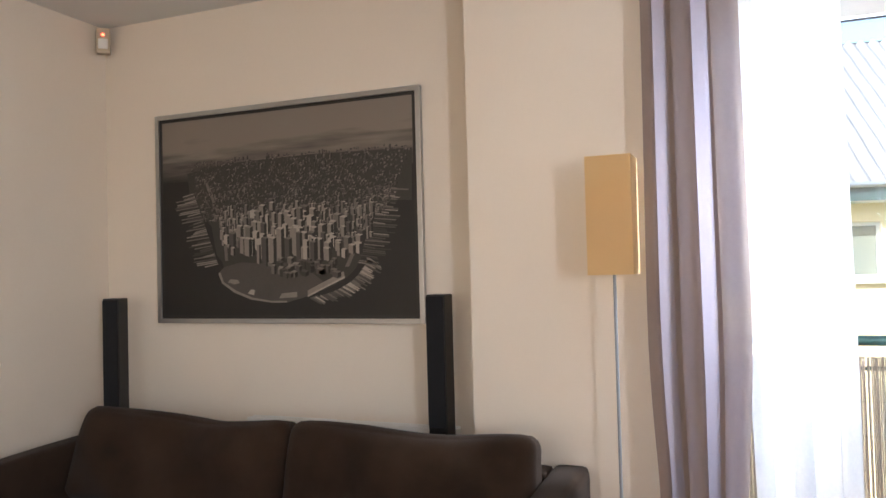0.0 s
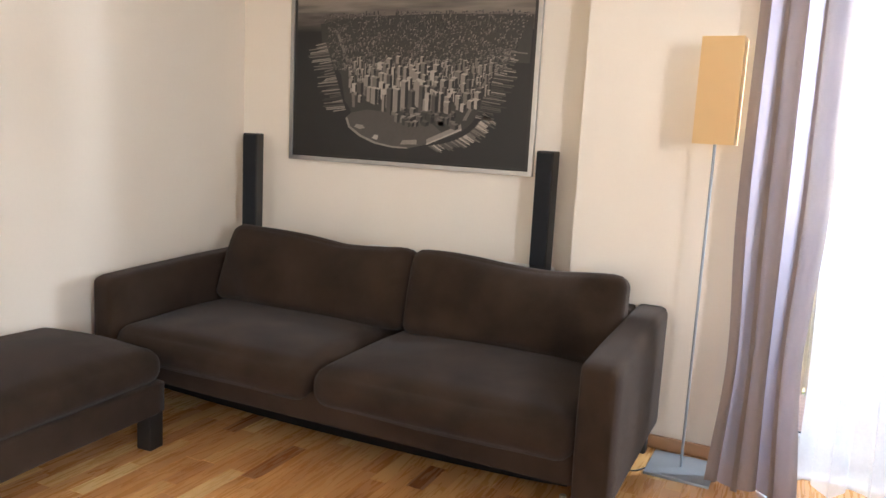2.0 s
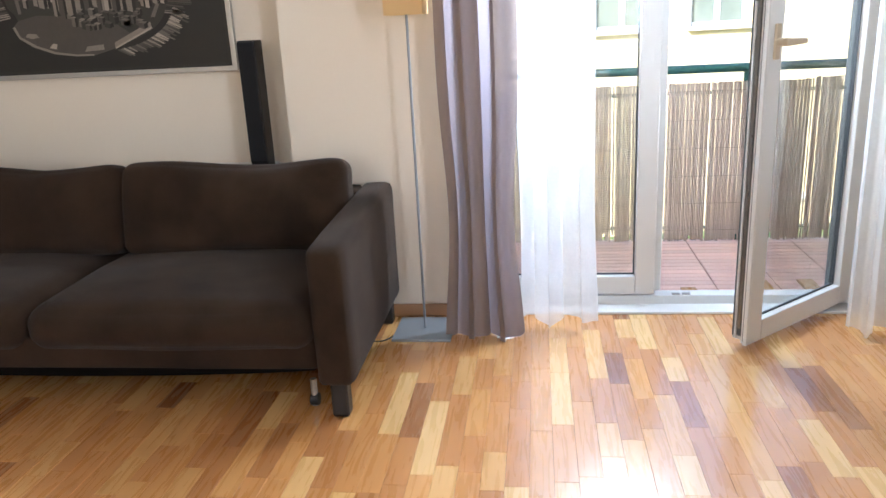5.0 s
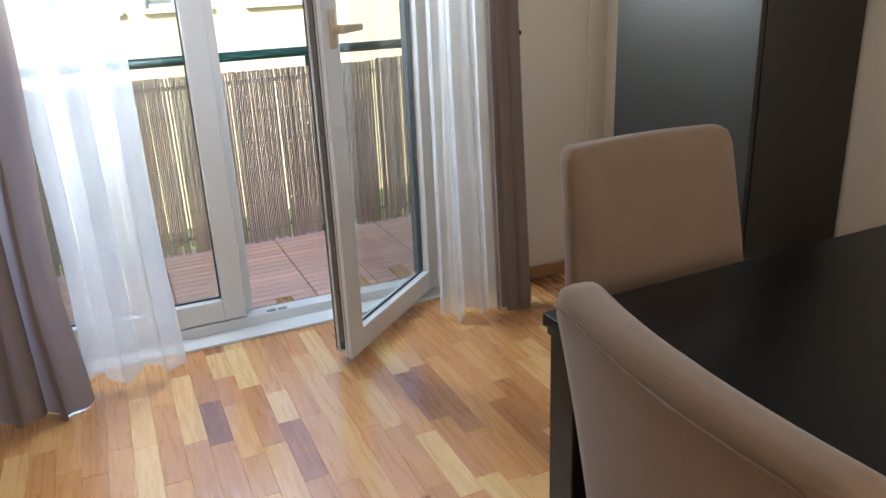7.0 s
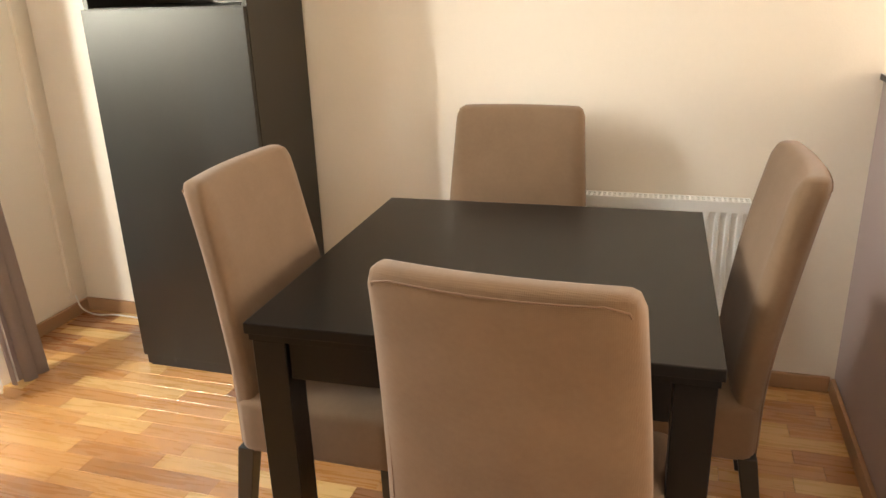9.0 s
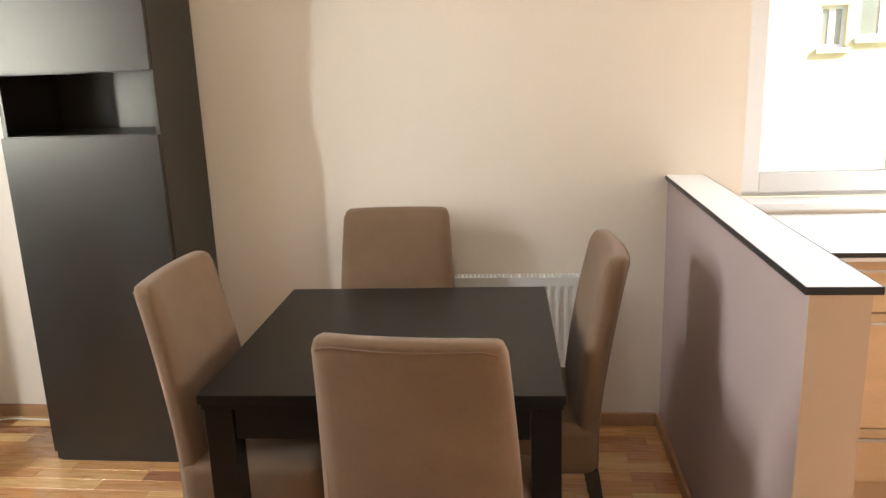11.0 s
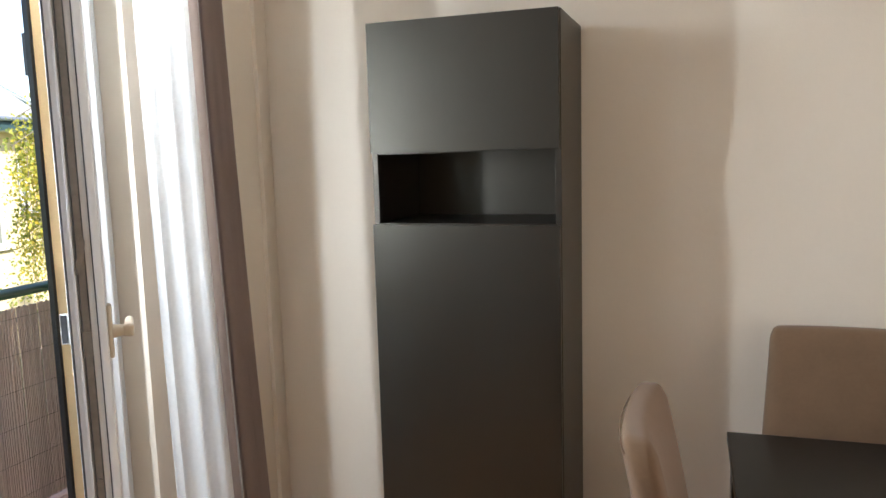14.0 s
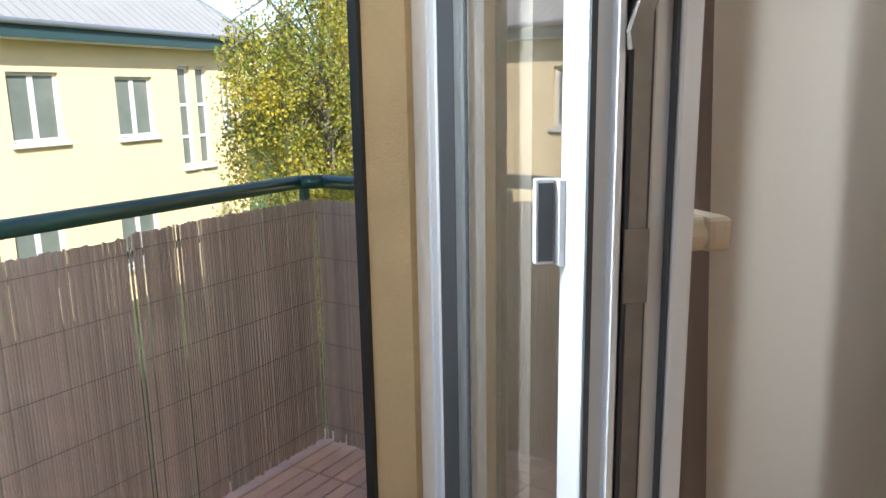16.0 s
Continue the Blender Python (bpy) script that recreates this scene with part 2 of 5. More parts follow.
def leaf_mat():
    m = bpy.data.materials.new("birch_leaves")
    m.use_nodes = True
    nt = m.node_tree
    b = nt.nodes["Principled BSDF"]
    b.inputs["Roughness"].default_value = 0.5
    g = nt.nodes.new("ShaderNodeNewGeometry")
    tc = nt.nodes.new("ShaderNodeTexCoord")
    n = nt.nodes.new("ShaderNodeTexNoise")
    n.inputs["Scale"].default_value = 0.9
    nt.links.new(tc.outputs["Object"], n.inputs[0])
    a = nt.nodes.new("ShaderNodeMath")
    a.operation = "MULTIPLY_ADD"
    a.inputs[1].default_value = 0.6
    nt.links.new(g.outputs["Random Per Island"], a.inputs[0])
    k = nt.nodes.new("ShaderNodeMath")
    k.operation = "MULTIPLY_ADD"
    k.inputs[1].default_value, k.inputs[2].default_value = 1.6, -0.55
    nt.links.new(n.outputs[0], k.inputs[0])
    nt.links.new(k.outputs[0], a.inputs[2])
    r = nt.nodes.new("ShaderNodeValToRGB")
    r.color_ramp.elements[0].color = (0.12, 0.19, 0.035, 1)
    r.color_ramp.elements[1].color = (0.62, 0.48, 0.05, 1)
    e = r.color_ramp.elements.new(0.5)
    e.color = (0.30, 0.33, 0.06, 1)
    nt.links.new(a.outputs[0], r.inputs[0])
    nt.links.new(r.outputs[0], b.inputs["Base Color"])
    out = nt.nodes["Material Output"]
    tr = nt.nodes.new("ShaderNodeBsdfTranslucent")
    nt.links.new(r.outputs[0], tr.inputs[0])
    mx = nt.nodes.new("ShaderNodeMixShader")
    mx.inputs[0].default_value = 0.4
    nt.links.new(b.outputs[0], mx.inputs[1])
    nt.links.new(tr.outputs[0], mx.inputs[2])
    nt.links.new(mx.outputs[0], out.inputs[0])
    return m


M_LEAF = leaf_mat()


def parquet_mat():
    m = bpy.data.materials.new("mixed_parquet_wood")
    m.use_nodes = True
    nt = m.node_tree
    b = nt.nodes["Principled BSDF"]
    b.inputs["Roughness"].default_value = 0.26
    b.inputs["Coat Weight"].default_value, b.inputs["Coat Roughness"].default_value = 1.0, 0.17
    b.inputs["Coat IOR"].default_value = 1.7
    g = nt.nodes.new("ShaderNodeObjectInfo")
    g2 = nt.nodes.new("ShaderNodeNewGeometry")
    sm = nt.nodes.new("ShaderNodeMath")
    nt.links.new(g.outputs["Random"], sm.inputs[0])
    nt.links.new(g2.outputs["Random Per Island"], sm.inputs[1])
    fr = nt.nodes.new("ShaderNodeMath")
    fr.operation = "FRACT"
    nt.links.new(sm.outputs[0], fr.inputs[0])
    r = nt.nodes.new("ShaderNodeValToRGB")
    cols = [(0.0, (0.265, 0.100, 0.035)), (0.04, (0.350, 0.140, 0.045)), (0.11, (0.480, 0.210, 0.065)), (0.6, (0.575, 0.275, 0.085)), (0.86, (0.660, 0.370, 0.130)), (1.0, (0.720, 0.460, 0.190))]
    r.color_ramp.elements[0].color = (*cols[0][1], 1)
    r.color_ramp.elements[1].color = (*cols[-1][1], 1)
    for p, c in cols[1:-1]:
        e = r.color_ramp.elements.new(p)
        e.color = (*c, 1)
    nt.links.new(fr.outputs[0], r.inputs[0])
    tc = nt.nodes.new("ShaderNodeTexCoord")
    off = nt.nodes.new("ShaderNodeVectorMath")
    nt.links.new(tc.outputs["Object"], off.inputs[0])
    cb = nt.nodes.new("ShaderNodeCombineXYZ")
    mu = nt.nodes.new("ShaderNodeMath")
    mu.operation = "MULTIPLY"
    mu.inputs[1].default_value = 37.0
    nt.links.new(fr.outputs[0], mu.inputs[0])
    nt.links.new(mu.outputs[0], cb.inputs[0])
    nt.links.new(mu.outputs[0], cb.inputs[1])
    nt.links.new(cb.outputs[0], off.inputs[1])
    mp = nt.nodes.new("ShaderNodeMapping")
    mp.inputs["Scale"].default_value = (22, 1.6, 1)
    nt.links.new(off.outputs[0], mp.inputs[0])
    n = nt.nodes.new("ShaderNodeTexNoise")
    n.inputs["Scale"].default_value, n.inputs["Detail"].default_value, n.inputs["Distortion"].default_value = 2.2, 6, 1.2
    nt.links.new(mp.outputs[0], n.inputs[0])
    k = nt.nodes.new("ShaderNodeMath")
    k.operation = "MULTIPLY_ADD"
    k.inputs[1].default_value, k.inputs[2].default_value = 0.24, 0.93
    nt.links.new(n.outputs[0], k.inputs[0])
    sc = nt.nodes.new("ShaderNodeVectorMath")
    sc.operation = "SCALE"
    nt.links.new(r.outputs[0], sc.inputs[0])
    nt.links.new(k.outputs[0], sc.inputs["Scale"])
    nt.links.new(sc.outputs[0], b.inputs["Base Color"])
    rr = nt.nodes.new("ShaderNodeMath")
    rr.operation = "MULTIPLY_ADD"
    rr.inputs[1].default_value, rr.inputs[2].default_value = 0.16, 0.20
    nt.links.new(n.outputs[0], rr.inputs[0])
    nt.links.new(rr.outputs[0], b.inputs["Roughness"])
    return m


M_PARQUET = parquet_mat()
M_SUBFLOOR = mat("dark_floor_joint", (0.16, 0.085, 0.04), 0.7, var=0.1)


# ---- mesh helpers ----
def box(bm, x0, x1, y0, y1, z0, z1, m=None):
    vs = [bm.verts.new((x, y, z)) for x in (x0, x1) for y in (y0, y1) for z in (z0, z1)]
    if m is not None:
        for v in vs:
            v.co = m @ v.co
    for f in ((0, 1, 3, 2), (4, 6, 7, 5), (0, 4, 5, 1), (2, 3, 7, 6), (0, 2, 6, 4), (1, 5, 7, 3)):
        bm.faces.new([vs[i] for i in f])
    return vs


def cyl(bm, p0, p1, r0, r1=None, n=16):
    r1 = r0 if r1 is None else r1
    p0, p1 = Vector(p0), Vector(p1)
    q = (p1 - p0).to_track_quat("Z", "Y")
    rings = []
    for p, r in ((p0, r0), (p1, r1)):
        rings.append([bm.verts.new(p + q @ Vector((r * math.cos(2 * math.pi * i / n), r * math.sin(2 * math.pi * i / n), 0))) for i in range(n)])
    for i in range(n):
        bm.faces.new((rings[0][i], rings[0][(i + 1) % n], rings[1][(i + 1) % n], rings[1][i]))
    bm.faces.new(rings[0][::-1])
    bm.faces.new(rings[1])


def bevel(bm, w, seg=2):
    bmesh.ops.bevel(bm, geom=bm.edges[:], offset=w, segments=seg, profile=0.6, affect="EDGES", clamp_overlap=True)


def part(name, bm, material, parent=None, label="", smooth=False):
    me = bpy.data.meshes.new(name)
    bm.to_mesh(me)
    bm.free()
    if isinstance(material, (list, tuple)):
        for k in material:
            me.materials.append(k)
    else:
        me.materials.append(material)
    if smooth:
        me.polygons.foreach_set("use_smooth", [True] * len(me.polygons))
    ob = new(name, me)
    if parent is not None:
        ob.parent = parent
    if label:
        ob["label"] = label
    return ob


def boxpart(name, dims, material, parent=None, bev=0.0, label="", seg=2, smooth=False):
    bm = bmesh.new()
    box(bm, *dims)
    if bev:
        bevel(bm, bev, seg)
    return part(name, bm, material, parent, label, smooth)


def thing(name, label, category, m=None, group=""):
    e = new(name)
    e.empty_display_size = 0.1
    if m is not None:
        e.matrix_world = m
    return tagged(e, label, category, group)


def structure(name, boxes, material, parent=None):
    bm = bmesh.new()
    for b in boxes:
        box(bm, *b)
    return tagged(part(name, bm, material, parent), kind="structure")


# ---- the room ----
WX, EX, NY, PY, SY, CZ = -2.0, 3.18, 4.10, 4.30, -1.60, 2.60
DX0, DX1, DZ = 0.72, 2.42, 2.28
KY0, KY1, KZ0, KZ1 = -0.58, 0.76, 0.945, 2.25
structure("floor_base", [(WX - 0.3, EX + 0.3, SY - 0.3, 4.42, -0.30, -0.012)], M_SUBFLOOR)
structure("ceiling", [(WX - 0.3, EX + 0.3, SY - 0.3, 4.42, CZ, CZ + 0.25)], M_CEIL)
structure("wall_west", [(WX - 0.3, WX, SY - 0.3, 4.42, -0.3, CZ)], M_WALL)
# The south wall's opening is made up, to let sun in for warm bounce.
structure("wall_south", [(WX, -1.1, SY - 0.3, SY, -0.3, CZ), (0.5, EX, SY - 0.3, SY, -0.3, CZ), (-1.1, 0.5, SY - 0.3, SY, -0.3, 0.95), (-1.1, 0.5, SY - 0.3, SY, 2.25, CZ)], M_WALL)
structure("wall_north", [(WX, 0.005, PY, 4.42, -0.3, CZ), (0.005, DX0, NY, 4.42, -0.3, CZ), (DX1, EX, NY, 4.42, -0.3, CZ), (DX0, DX1, NY, 4.42, DZ, CZ), (DX0, DX1, 4.19, 4.33, -0.3, 0.0)], M_WALL)
structure("wall_east", [(EX, EX + 0.3, KY1, 4.42, -0.3, CZ), (EX, EX + 0.3, SY - 0.3, KY0, -0.3, CZ), (EX, EX + 0.3, KY0, KY1, -0.3, KZ0 - 0.03), (EX, EX + 0.3, KY0, KY1, KZ1, CZ)], M_WALL)

# ---- baseboards ----
def skirting(name, x0, x1, y0, y1):
    bm = bmesh.new()
    box(bm, x0, x1, y0, y1, 0.001, 0.058)
    bevel(bm, 0.004, 2)
    return tagged(part(name, bm, M_BASE), kind="structure")


skirting("baseboard", EX - 0.015, EX, 1.055, 2.885)
skirting("baseboard", EX - 0.015, EX, 3.50, NY)
skirting("baseboard", DX1 + 0.06, EX - 0.015, NY - 0.015, NY)
skirting("baseboard", 0.005, DX0 - 0.02, NY - 0.015, NY)
skirting("baseboard", -0.010, 0.005, NY - 0.015, PY)
skirting("baseboard", WX + 0.015, -0.010, PY - 0.015, PY)
skirting("baseboard", WX, WX + 0.015, SY, PY)
skirting("baseboard", 1.68, EX - 0.015, 1.04, 1.055)

# ---- balcony door ----
FY0, FY1 = 4.20, 4.27


def frame_parts(parent, x0, x1, z0, z1, y0, y1, w, material, names=("stile", "stile", "rail", "rail")):
    for nm, d in zip(names, ((x0, x0 + w, y0, y1, z0, z1), (x1 - w, x1, y0, y1, z0, z1), (x0 + w, x1 - w, y0, y1, z0, z0 + w), (x0 + w, x1 - w, y0, y1, z1 - w, z1))):
        boxpart(nm, d, material, parent, 0.005)


def leaf(name, label, w, h, m):
    """A glazed leaf, hinge side at x = 0, reaching to x = -w; the room is on the -y side."""
    e = thing(name, label, "door", m)
    frame_parts(e, -w, 0, 0, h, -0.040, -0.006, 0.085, M_PVC)
    frame_parts(e, -w + 0.010, -0.010, 0.008, h - 0.008, -0.0055, 0.035, 0.056, M_PVC, ("outer_stile", "outer_stile", "outer_rail", "outer_rail"))
    s = 0.086
    for d in ((-w + s, -w + s + 0.006, -0.013, -0.006, s, h - s), (-s - 0.006, -s, -0.013, -0.006, s, h - s), (-w + s, -s, -0.013, -0.006, s, s + 0.006), (-w + s, -s, -0.013, -0.006, h - s - 0.006, h - s)):
        boxpart("glazing_seal", d, M_GASKET, e)
    q = 0.0665
    for d in ((-w + q, -w + q + 0.006, 0.006, 0.031, q, h - q), (-q - 0.006, -q, 0.006, 0.031, q, h - q)):
        boxpart("outer_seal", d, M_GASKET, e)
    p = boxpart("pane", (-w + 0.06, -0.06, -0.004, 0.008, 0.06, h - 0.06), M_GLASS, e, label="clear double glass")
    p.visible_shadow = False
    boxpart("overlap_lip", (-w - 0.010, -w, -0.040, -0.024, 0.0, h), M_PVC, e, 0.003)
    boxpart("overlap_seal", (-w - 0.008, -w - 0.0005, -0.0235, -0.0215, 0.01, h - 0.01), M_GASKET, e)
    boxpart("edge_ridge", (-w - 0.003, -w + 0.012, 0.0125, 0.0175, 0.02, h - 0.02), M_PVC, e, 0.001)
    return e


door = thing("door_1", "white plastic double balcony door, one leaf open inward", "balcony door")
door["kind"] = "structure"
frame_parts(door, DX0, DX1, 0.002, DZ, FY0, FY1, 0.05, M_PVC, ("frame_side", "frame_side", "threshold", "frame_head"))
boxpart("inner_sill", (DX0, DX1, 4.10, FY0, 0.0, 0.012), M_PVC, door, 0.003)
for d in ((DX1 - 0.057, DX1 - 0.050, FY0 + 0.012, FY0 + 0.018, 0.055, DZ - 0.05), (DX1 - 0.056, DX1 - 0.050, FY0 + 0.042, FY0 + 0.047, 0.055, DZ - 0.05)):
    boxpart("frame_seal", d, M_GASKET, door)
left_leaf = leaf("door_leaf", "white plastic balcony door leaf, closed", 0.80, DZ - 0.115, pose(DX0 + 0.855, 4.235, 0.06))
boxpart("meeting_stile", (-0.022, 0.035, 0.012, 0.035, 0.0, DZ - 0.115), M_PVC, left_leaf, 0.003)
right_leaf = leaf("door_leaf", "white plastic balcony door leaf, open inward", 0.735, DZ - 0.085, pose(2.372, 4.225, 0.03, 0, 0, 42))
W = 0.735
# Thin dark strip added to set the outer face off from the edge.
boxpart("edge_dark_line", (-W + 0.0070, -W + 0.0105, 0.0290, 0.0335, 0.02, 2.15), M_GASKET, right_leaf)
# Dark box paints the lock groove's shade; no recess is cut.
boxpart("lock_groove_shade", (-W - 0.001, -W + 0.004, -0.009, 0.009, 0.03, 2.16), M_GASKET, right_leaf)
boxpart("lock_strip", (-W - 0.003, -W + 0.006, -0.0065, 0.0065, 0.06, 2.12), M_LOCK, right_leaf, label="steel lock rail on the leaf's edge")
for z in (0.25, 0.52, 0.80, 1.42, 1.60, 1.85):
    bm = bmesh.new()
    cyl(bm, (-W - 0.009, 0.0, z), (-W - 0.003, 0.0, z), 0.005)
    part("lock_cam", bm, M_LOCK, right_leaf)
bm = bmesh.new()
prof = ((0.006, 1.262), (0.012, 1.258), (0.0135, 1.270), (0.004, 1.300), (0.001, 1.335), (-0.007, 1.345), (-0.011, 1.325), (-0.006, 1.290))
rims = [[bm.verts.new((-W + dx, y, z)) for y, z in prof] for dx in (-0.012, -0.003)]
bm.faces.new(rims[0])
bm.faces.new(rims[1][::-1])
for k in range(len(prof)):
    bm.faces.new((rims[0][k], rims[1][k], rims[1][(k + 1) % 8], rims[0][(k + 1) % 8]))
bmesh.ops.recalc_face_normals(bm, faces=bm.faces[:])
part("lock_hook", bm, M_LOCK, right_leaf, "dark steel hook lever")
boxpart("lock_plate", (-W - 0.005, -W - 0.0025, -0.009, 0.010, 1.080, 1.135), M_LOCK, right_leaf, 0.001)
hd = new("door_handle")
hd.parent = right_leaf
hd["label"] = "cream plastic lever handle"
boxpart("rosette", (-W + 0.026, -W + 0.058, -0.050, -0.0395, 1.062, 1.182), M_HANDLE, hd, 0.006, seg=3)
bm = bmesh.new()
cyl(bm, (-W + 0.042, -0.078, 1.120), (-W + 0.042, -0.049, 1.120), 0.013, 0.015, n=24)
part("neck", bm, M_HANDLE, hd, smooth=False)
bm = bmesh.new()
for v in box(bm, -W + 0.027, -W + 0.155, -0.094, -0.070, 1.106, 1.135):
    if v.co.x > -W + 0.1:
        v.co.z = 1.120 + (v.co.z - 1.120) * 0.72
        v.co.y = -0.084 + (v.co.y + 0.082) * 0.7
bevel(bm, 0.008, 3)
part("lever", bm, M_HANDLE, hd)
gp = new("outer_pull")
gp.parent = right_leaf
gp["label"] = "white pull handle with a dark grip on the outer face"
boxpart("plate", (-W + 0.050, -W + 0.068, 0.0345, 0.040, 1.097, 1.165), M_PVC, gp, 0.001)
boxpart("grip", (-W + 0.060, -W + 0.070, 0.040, 0.056, 1.097, 1.165), M_PVC, gp, 0.002)
boxpart("grip_insert", (-W + 0.0585, -W + 0.060, 0.042, 0.054, 1.100, 1.162), M_GASKET, gp)
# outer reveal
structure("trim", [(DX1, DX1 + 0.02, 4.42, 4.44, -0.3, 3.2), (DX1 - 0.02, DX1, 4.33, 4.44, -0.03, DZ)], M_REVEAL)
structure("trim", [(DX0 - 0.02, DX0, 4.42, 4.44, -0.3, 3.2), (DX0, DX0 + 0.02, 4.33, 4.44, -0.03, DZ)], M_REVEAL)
structure("trim", [(DX1 - 0.032, DX1 - 0.020, 4.425, 4.445, -0.03, DZ)], M_BLACK)
structure("facade_trim", [(-3.5, DX0 - 0.02, 4.42, 4.44, -3.4, 5.5), (DX1 + 0.02, 5.5, 4.42, 4.44, -3.4, 5.5), (DX0 - 0.02, DX1 + 0.02, 4.42, 4.44, DZ, 5.5), (DX0 - 0.02, DX1 + 0.02, 4.42, 4.44, -3.4, -0.2)], M_YELLOW)


# ---- curtains ----
def curtain(name, label, material, top, bottom, y_top, y_bot, z0, z1, folds, amp_t, amp_b, seed, harsh=0.12, flare=0.0, nx=260, nz=48, category="curtain", hem=0.012):
    rnd = random.Random(seed)
    ph = [rnd.uniform(0, 6.28) for _ in range(6)]
    vs, fs = [], []
    for j in range(nz + 1):
        v = j / nz
        z = z1 + (z0 - z1) * v
        xa = top[0] + (bottom[0] - top[0]) * v ** 1.5
        xb = top[1] + (bottom[1] - top[1]) * v ** 1.5
        yc = y_top + (y_bot - y_top) * v ** 1.6
        amp = amp_t + (amp_b - amp_t) * v
        for i in range(nx + 1):
            u = i / nx
            a = 2 * math.pi * folds * (u + 0.035 * math.sin(2.1 * v + ph[0]) * math.sin(math.pi * u) + 0.03 * math.sin(6 * u + ph[1]))
            w = math.sin(a) + harsh * math.sin(2 * a + ph[2] + 1.2 * v) + 0.35 * harsh * math.sin(5 * a + ph[3])
            y = yc + amp * w * (0.75 + 0.35 * math.sin(3 * u + ph[4]))
            x = xa + (xb - xa) * u + 0.30 * amp * math.sin(2 * a + ph[5])
            g = math.exp(-((v - 0.80) / 0.16) ** 2)
            x += flare * ((xa + xb) / 2 - x) * 0.22 * g
            zz = z + hem * (0.5 + 0.5 * math.sin(a * 0.7 + 1)) * max(0.0, (v - 0.9) / 0.1)
            vs.append((x, y, max(zz, 0.004)))
    for j in range(nz):
        for i in range(nx):
            k = j * (nx + 1) + i
            fs.append((k, k + 1, k + nx + 2, k + nx + 1))
    me = bpy.data.meshes.new(name)
    me.from_pydata(vs, [], fs)
    me.materials.append(material)
    me.polygons.foreach_set("use_smooth", [True] * len(fs))
    ob = new(name, me)
    return tagged(ob, label, category)


curtain("curtain", "taupe linen curtain drawn aside, touching the parquet beside the floor lamp", M_CURTAIN, (0.675, 0.98), (0.66, 1.00), 3.98, 3.86, 0.004, 2.44, 2.2, 0.066, 0.092, 3, harsh=0.22, flare=1.0, hem=0.0)
curtain("sheer_curtain", "white sheer curtain, drawn aside before the balcony door", M_SHEER, (0.98, 1.28), (1.00, 1.31), 4.03, 3.95, 0.01, 2.44, 2.3, 0.026, 0.045, 5, harsh=0.16, flare=0.3, hem=0.05)
curtain("sheer_curtain", "white sheer curtain, drawn aside beside the open door leaf", M_SHEER, (2.29, 2.52), (2.27, 2.535), 3.93, 3.87, 0.01, 2.44, 2.8, 0.030, 0.040, 8, harsh=0.20, hem=0.02)
curtain("curtain", "taupe linen curtain, drawn aside near the dark cabinet", M_CURTAIN, (2.505, 2.615), (2.525, 2.665), 3.91, 3.85, 0.004, 2.44, 2.4, 0.040, 0.048, 11, harsh=0.24, hem=0.003)
rail = thing("curtain_rail", "white curtain rail under the ceiling", "curtain rail")
boxpart("track", (0.55, 2.85, 3.95, 4.06, 2.445, 2.475), M_WHITE, rail, 0.004)
for x in (0.7, 1.7, 2.7):
    boxpart("bracket", (x - 0.02, x + 0.02, 4.06, NY, 2.44, 2.48), M_WHITE, rail, 0.003)
hook = thing("curtain_hook", "small dark curtain tieback hook on the wall", "hook", pose(2.735, NY, 1.07))
bm = bmesh.new()
cyl(bm, (0, 0, 0), (0, -0.035, 0), 0.005)
part("pin", bm, M_BLACK, hook)
bm = bmesh.new()
cyl(bm, (0, -0.035, -0.002), (0, -0.045, 0.0), 0.010)
part("knob", bm, M_BLACK, hook)


# ---- soft shapes ----
def pillow(name, dims, r, puff, material, parent, seed=0, n=14, wob=0.004, label="", m=None):
    """A stuffed box with rounded edges. puff: how far the faces swell in x, y and z."""
    x0, x1, y0, y1, z0, z1 = dims
    c = Vector(((x0 + x1) / 2, (y0 + y1) / 2, (z0 + z1) / 2))
    h = Vector(((x1 - x0) / 2, (y1 - y0) / 2, (z1 - z0) / 2))
    bm = bmesh.new()
    bmesh.ops.create_cube(bm, size=2)
    bmesh.ops.subdivide_edges(bm, edges=bm.edges[:], cuts=n, use_grid_fill=True)
    for v in bm.verts:
        q = Vector([math.copysign(abs(k) ** 0.72, k) for k in v.co])
        p = Vector([q[i] * h[i] for i in range(3)])
        inner = Vector([max(-(h[i] - r), min(h[i] - r, p[i])) for i in range(3)])
        d = p - inner
        if d.length > 1e-6:
            p = inner + d.normalized() * r
        u = q
        sw = Vector([puff[i] * (u[i]) * (1 - u[(i + 1) % 3] ** 2) * (1 - u[(i + 2) % 3] ** 2) if abs(u[i]) > 0.99 else 0 for i in range(3)])
        p += sw
        nz = noise.noise_vector((c + p) * 4 + Vector((seed, seed * 2, 0))) * wob
        v.co = c + p + nz
        if m is not None:
            v.co = m @ v.co
    return part(name, bm, material, parent, label, smooth=True)


# ---- sofa ----
SX0, SX1, SF, SB = -1.87, 0.45, 3.17, 4.08
sofa = thing("sofa", "dark brown fabric sofa with loose cushions, on dark legs", "sofa", pose(0, 0, 0))
arms = [pillow("arm", (SX1 - 0.135, SX1, SF - 0.02, SB, 0.115, 0.605), 0.035, (0.006, 0, 0.004), M_SOFA, sofa, 1),
        pillow("arm", (SX0, SX0 + 0.135, SF - 0.02, SB, 0.115, 0.605), 0.035, (0.006, 0, 0.004), M_SOFA, sofa, 2)]
for o in arms:
    for v in o.data.vertices:
        if v.co.z > 0.4:
            v.co.z += 0.030 * (v.co.y - SF) / (SB - SF)
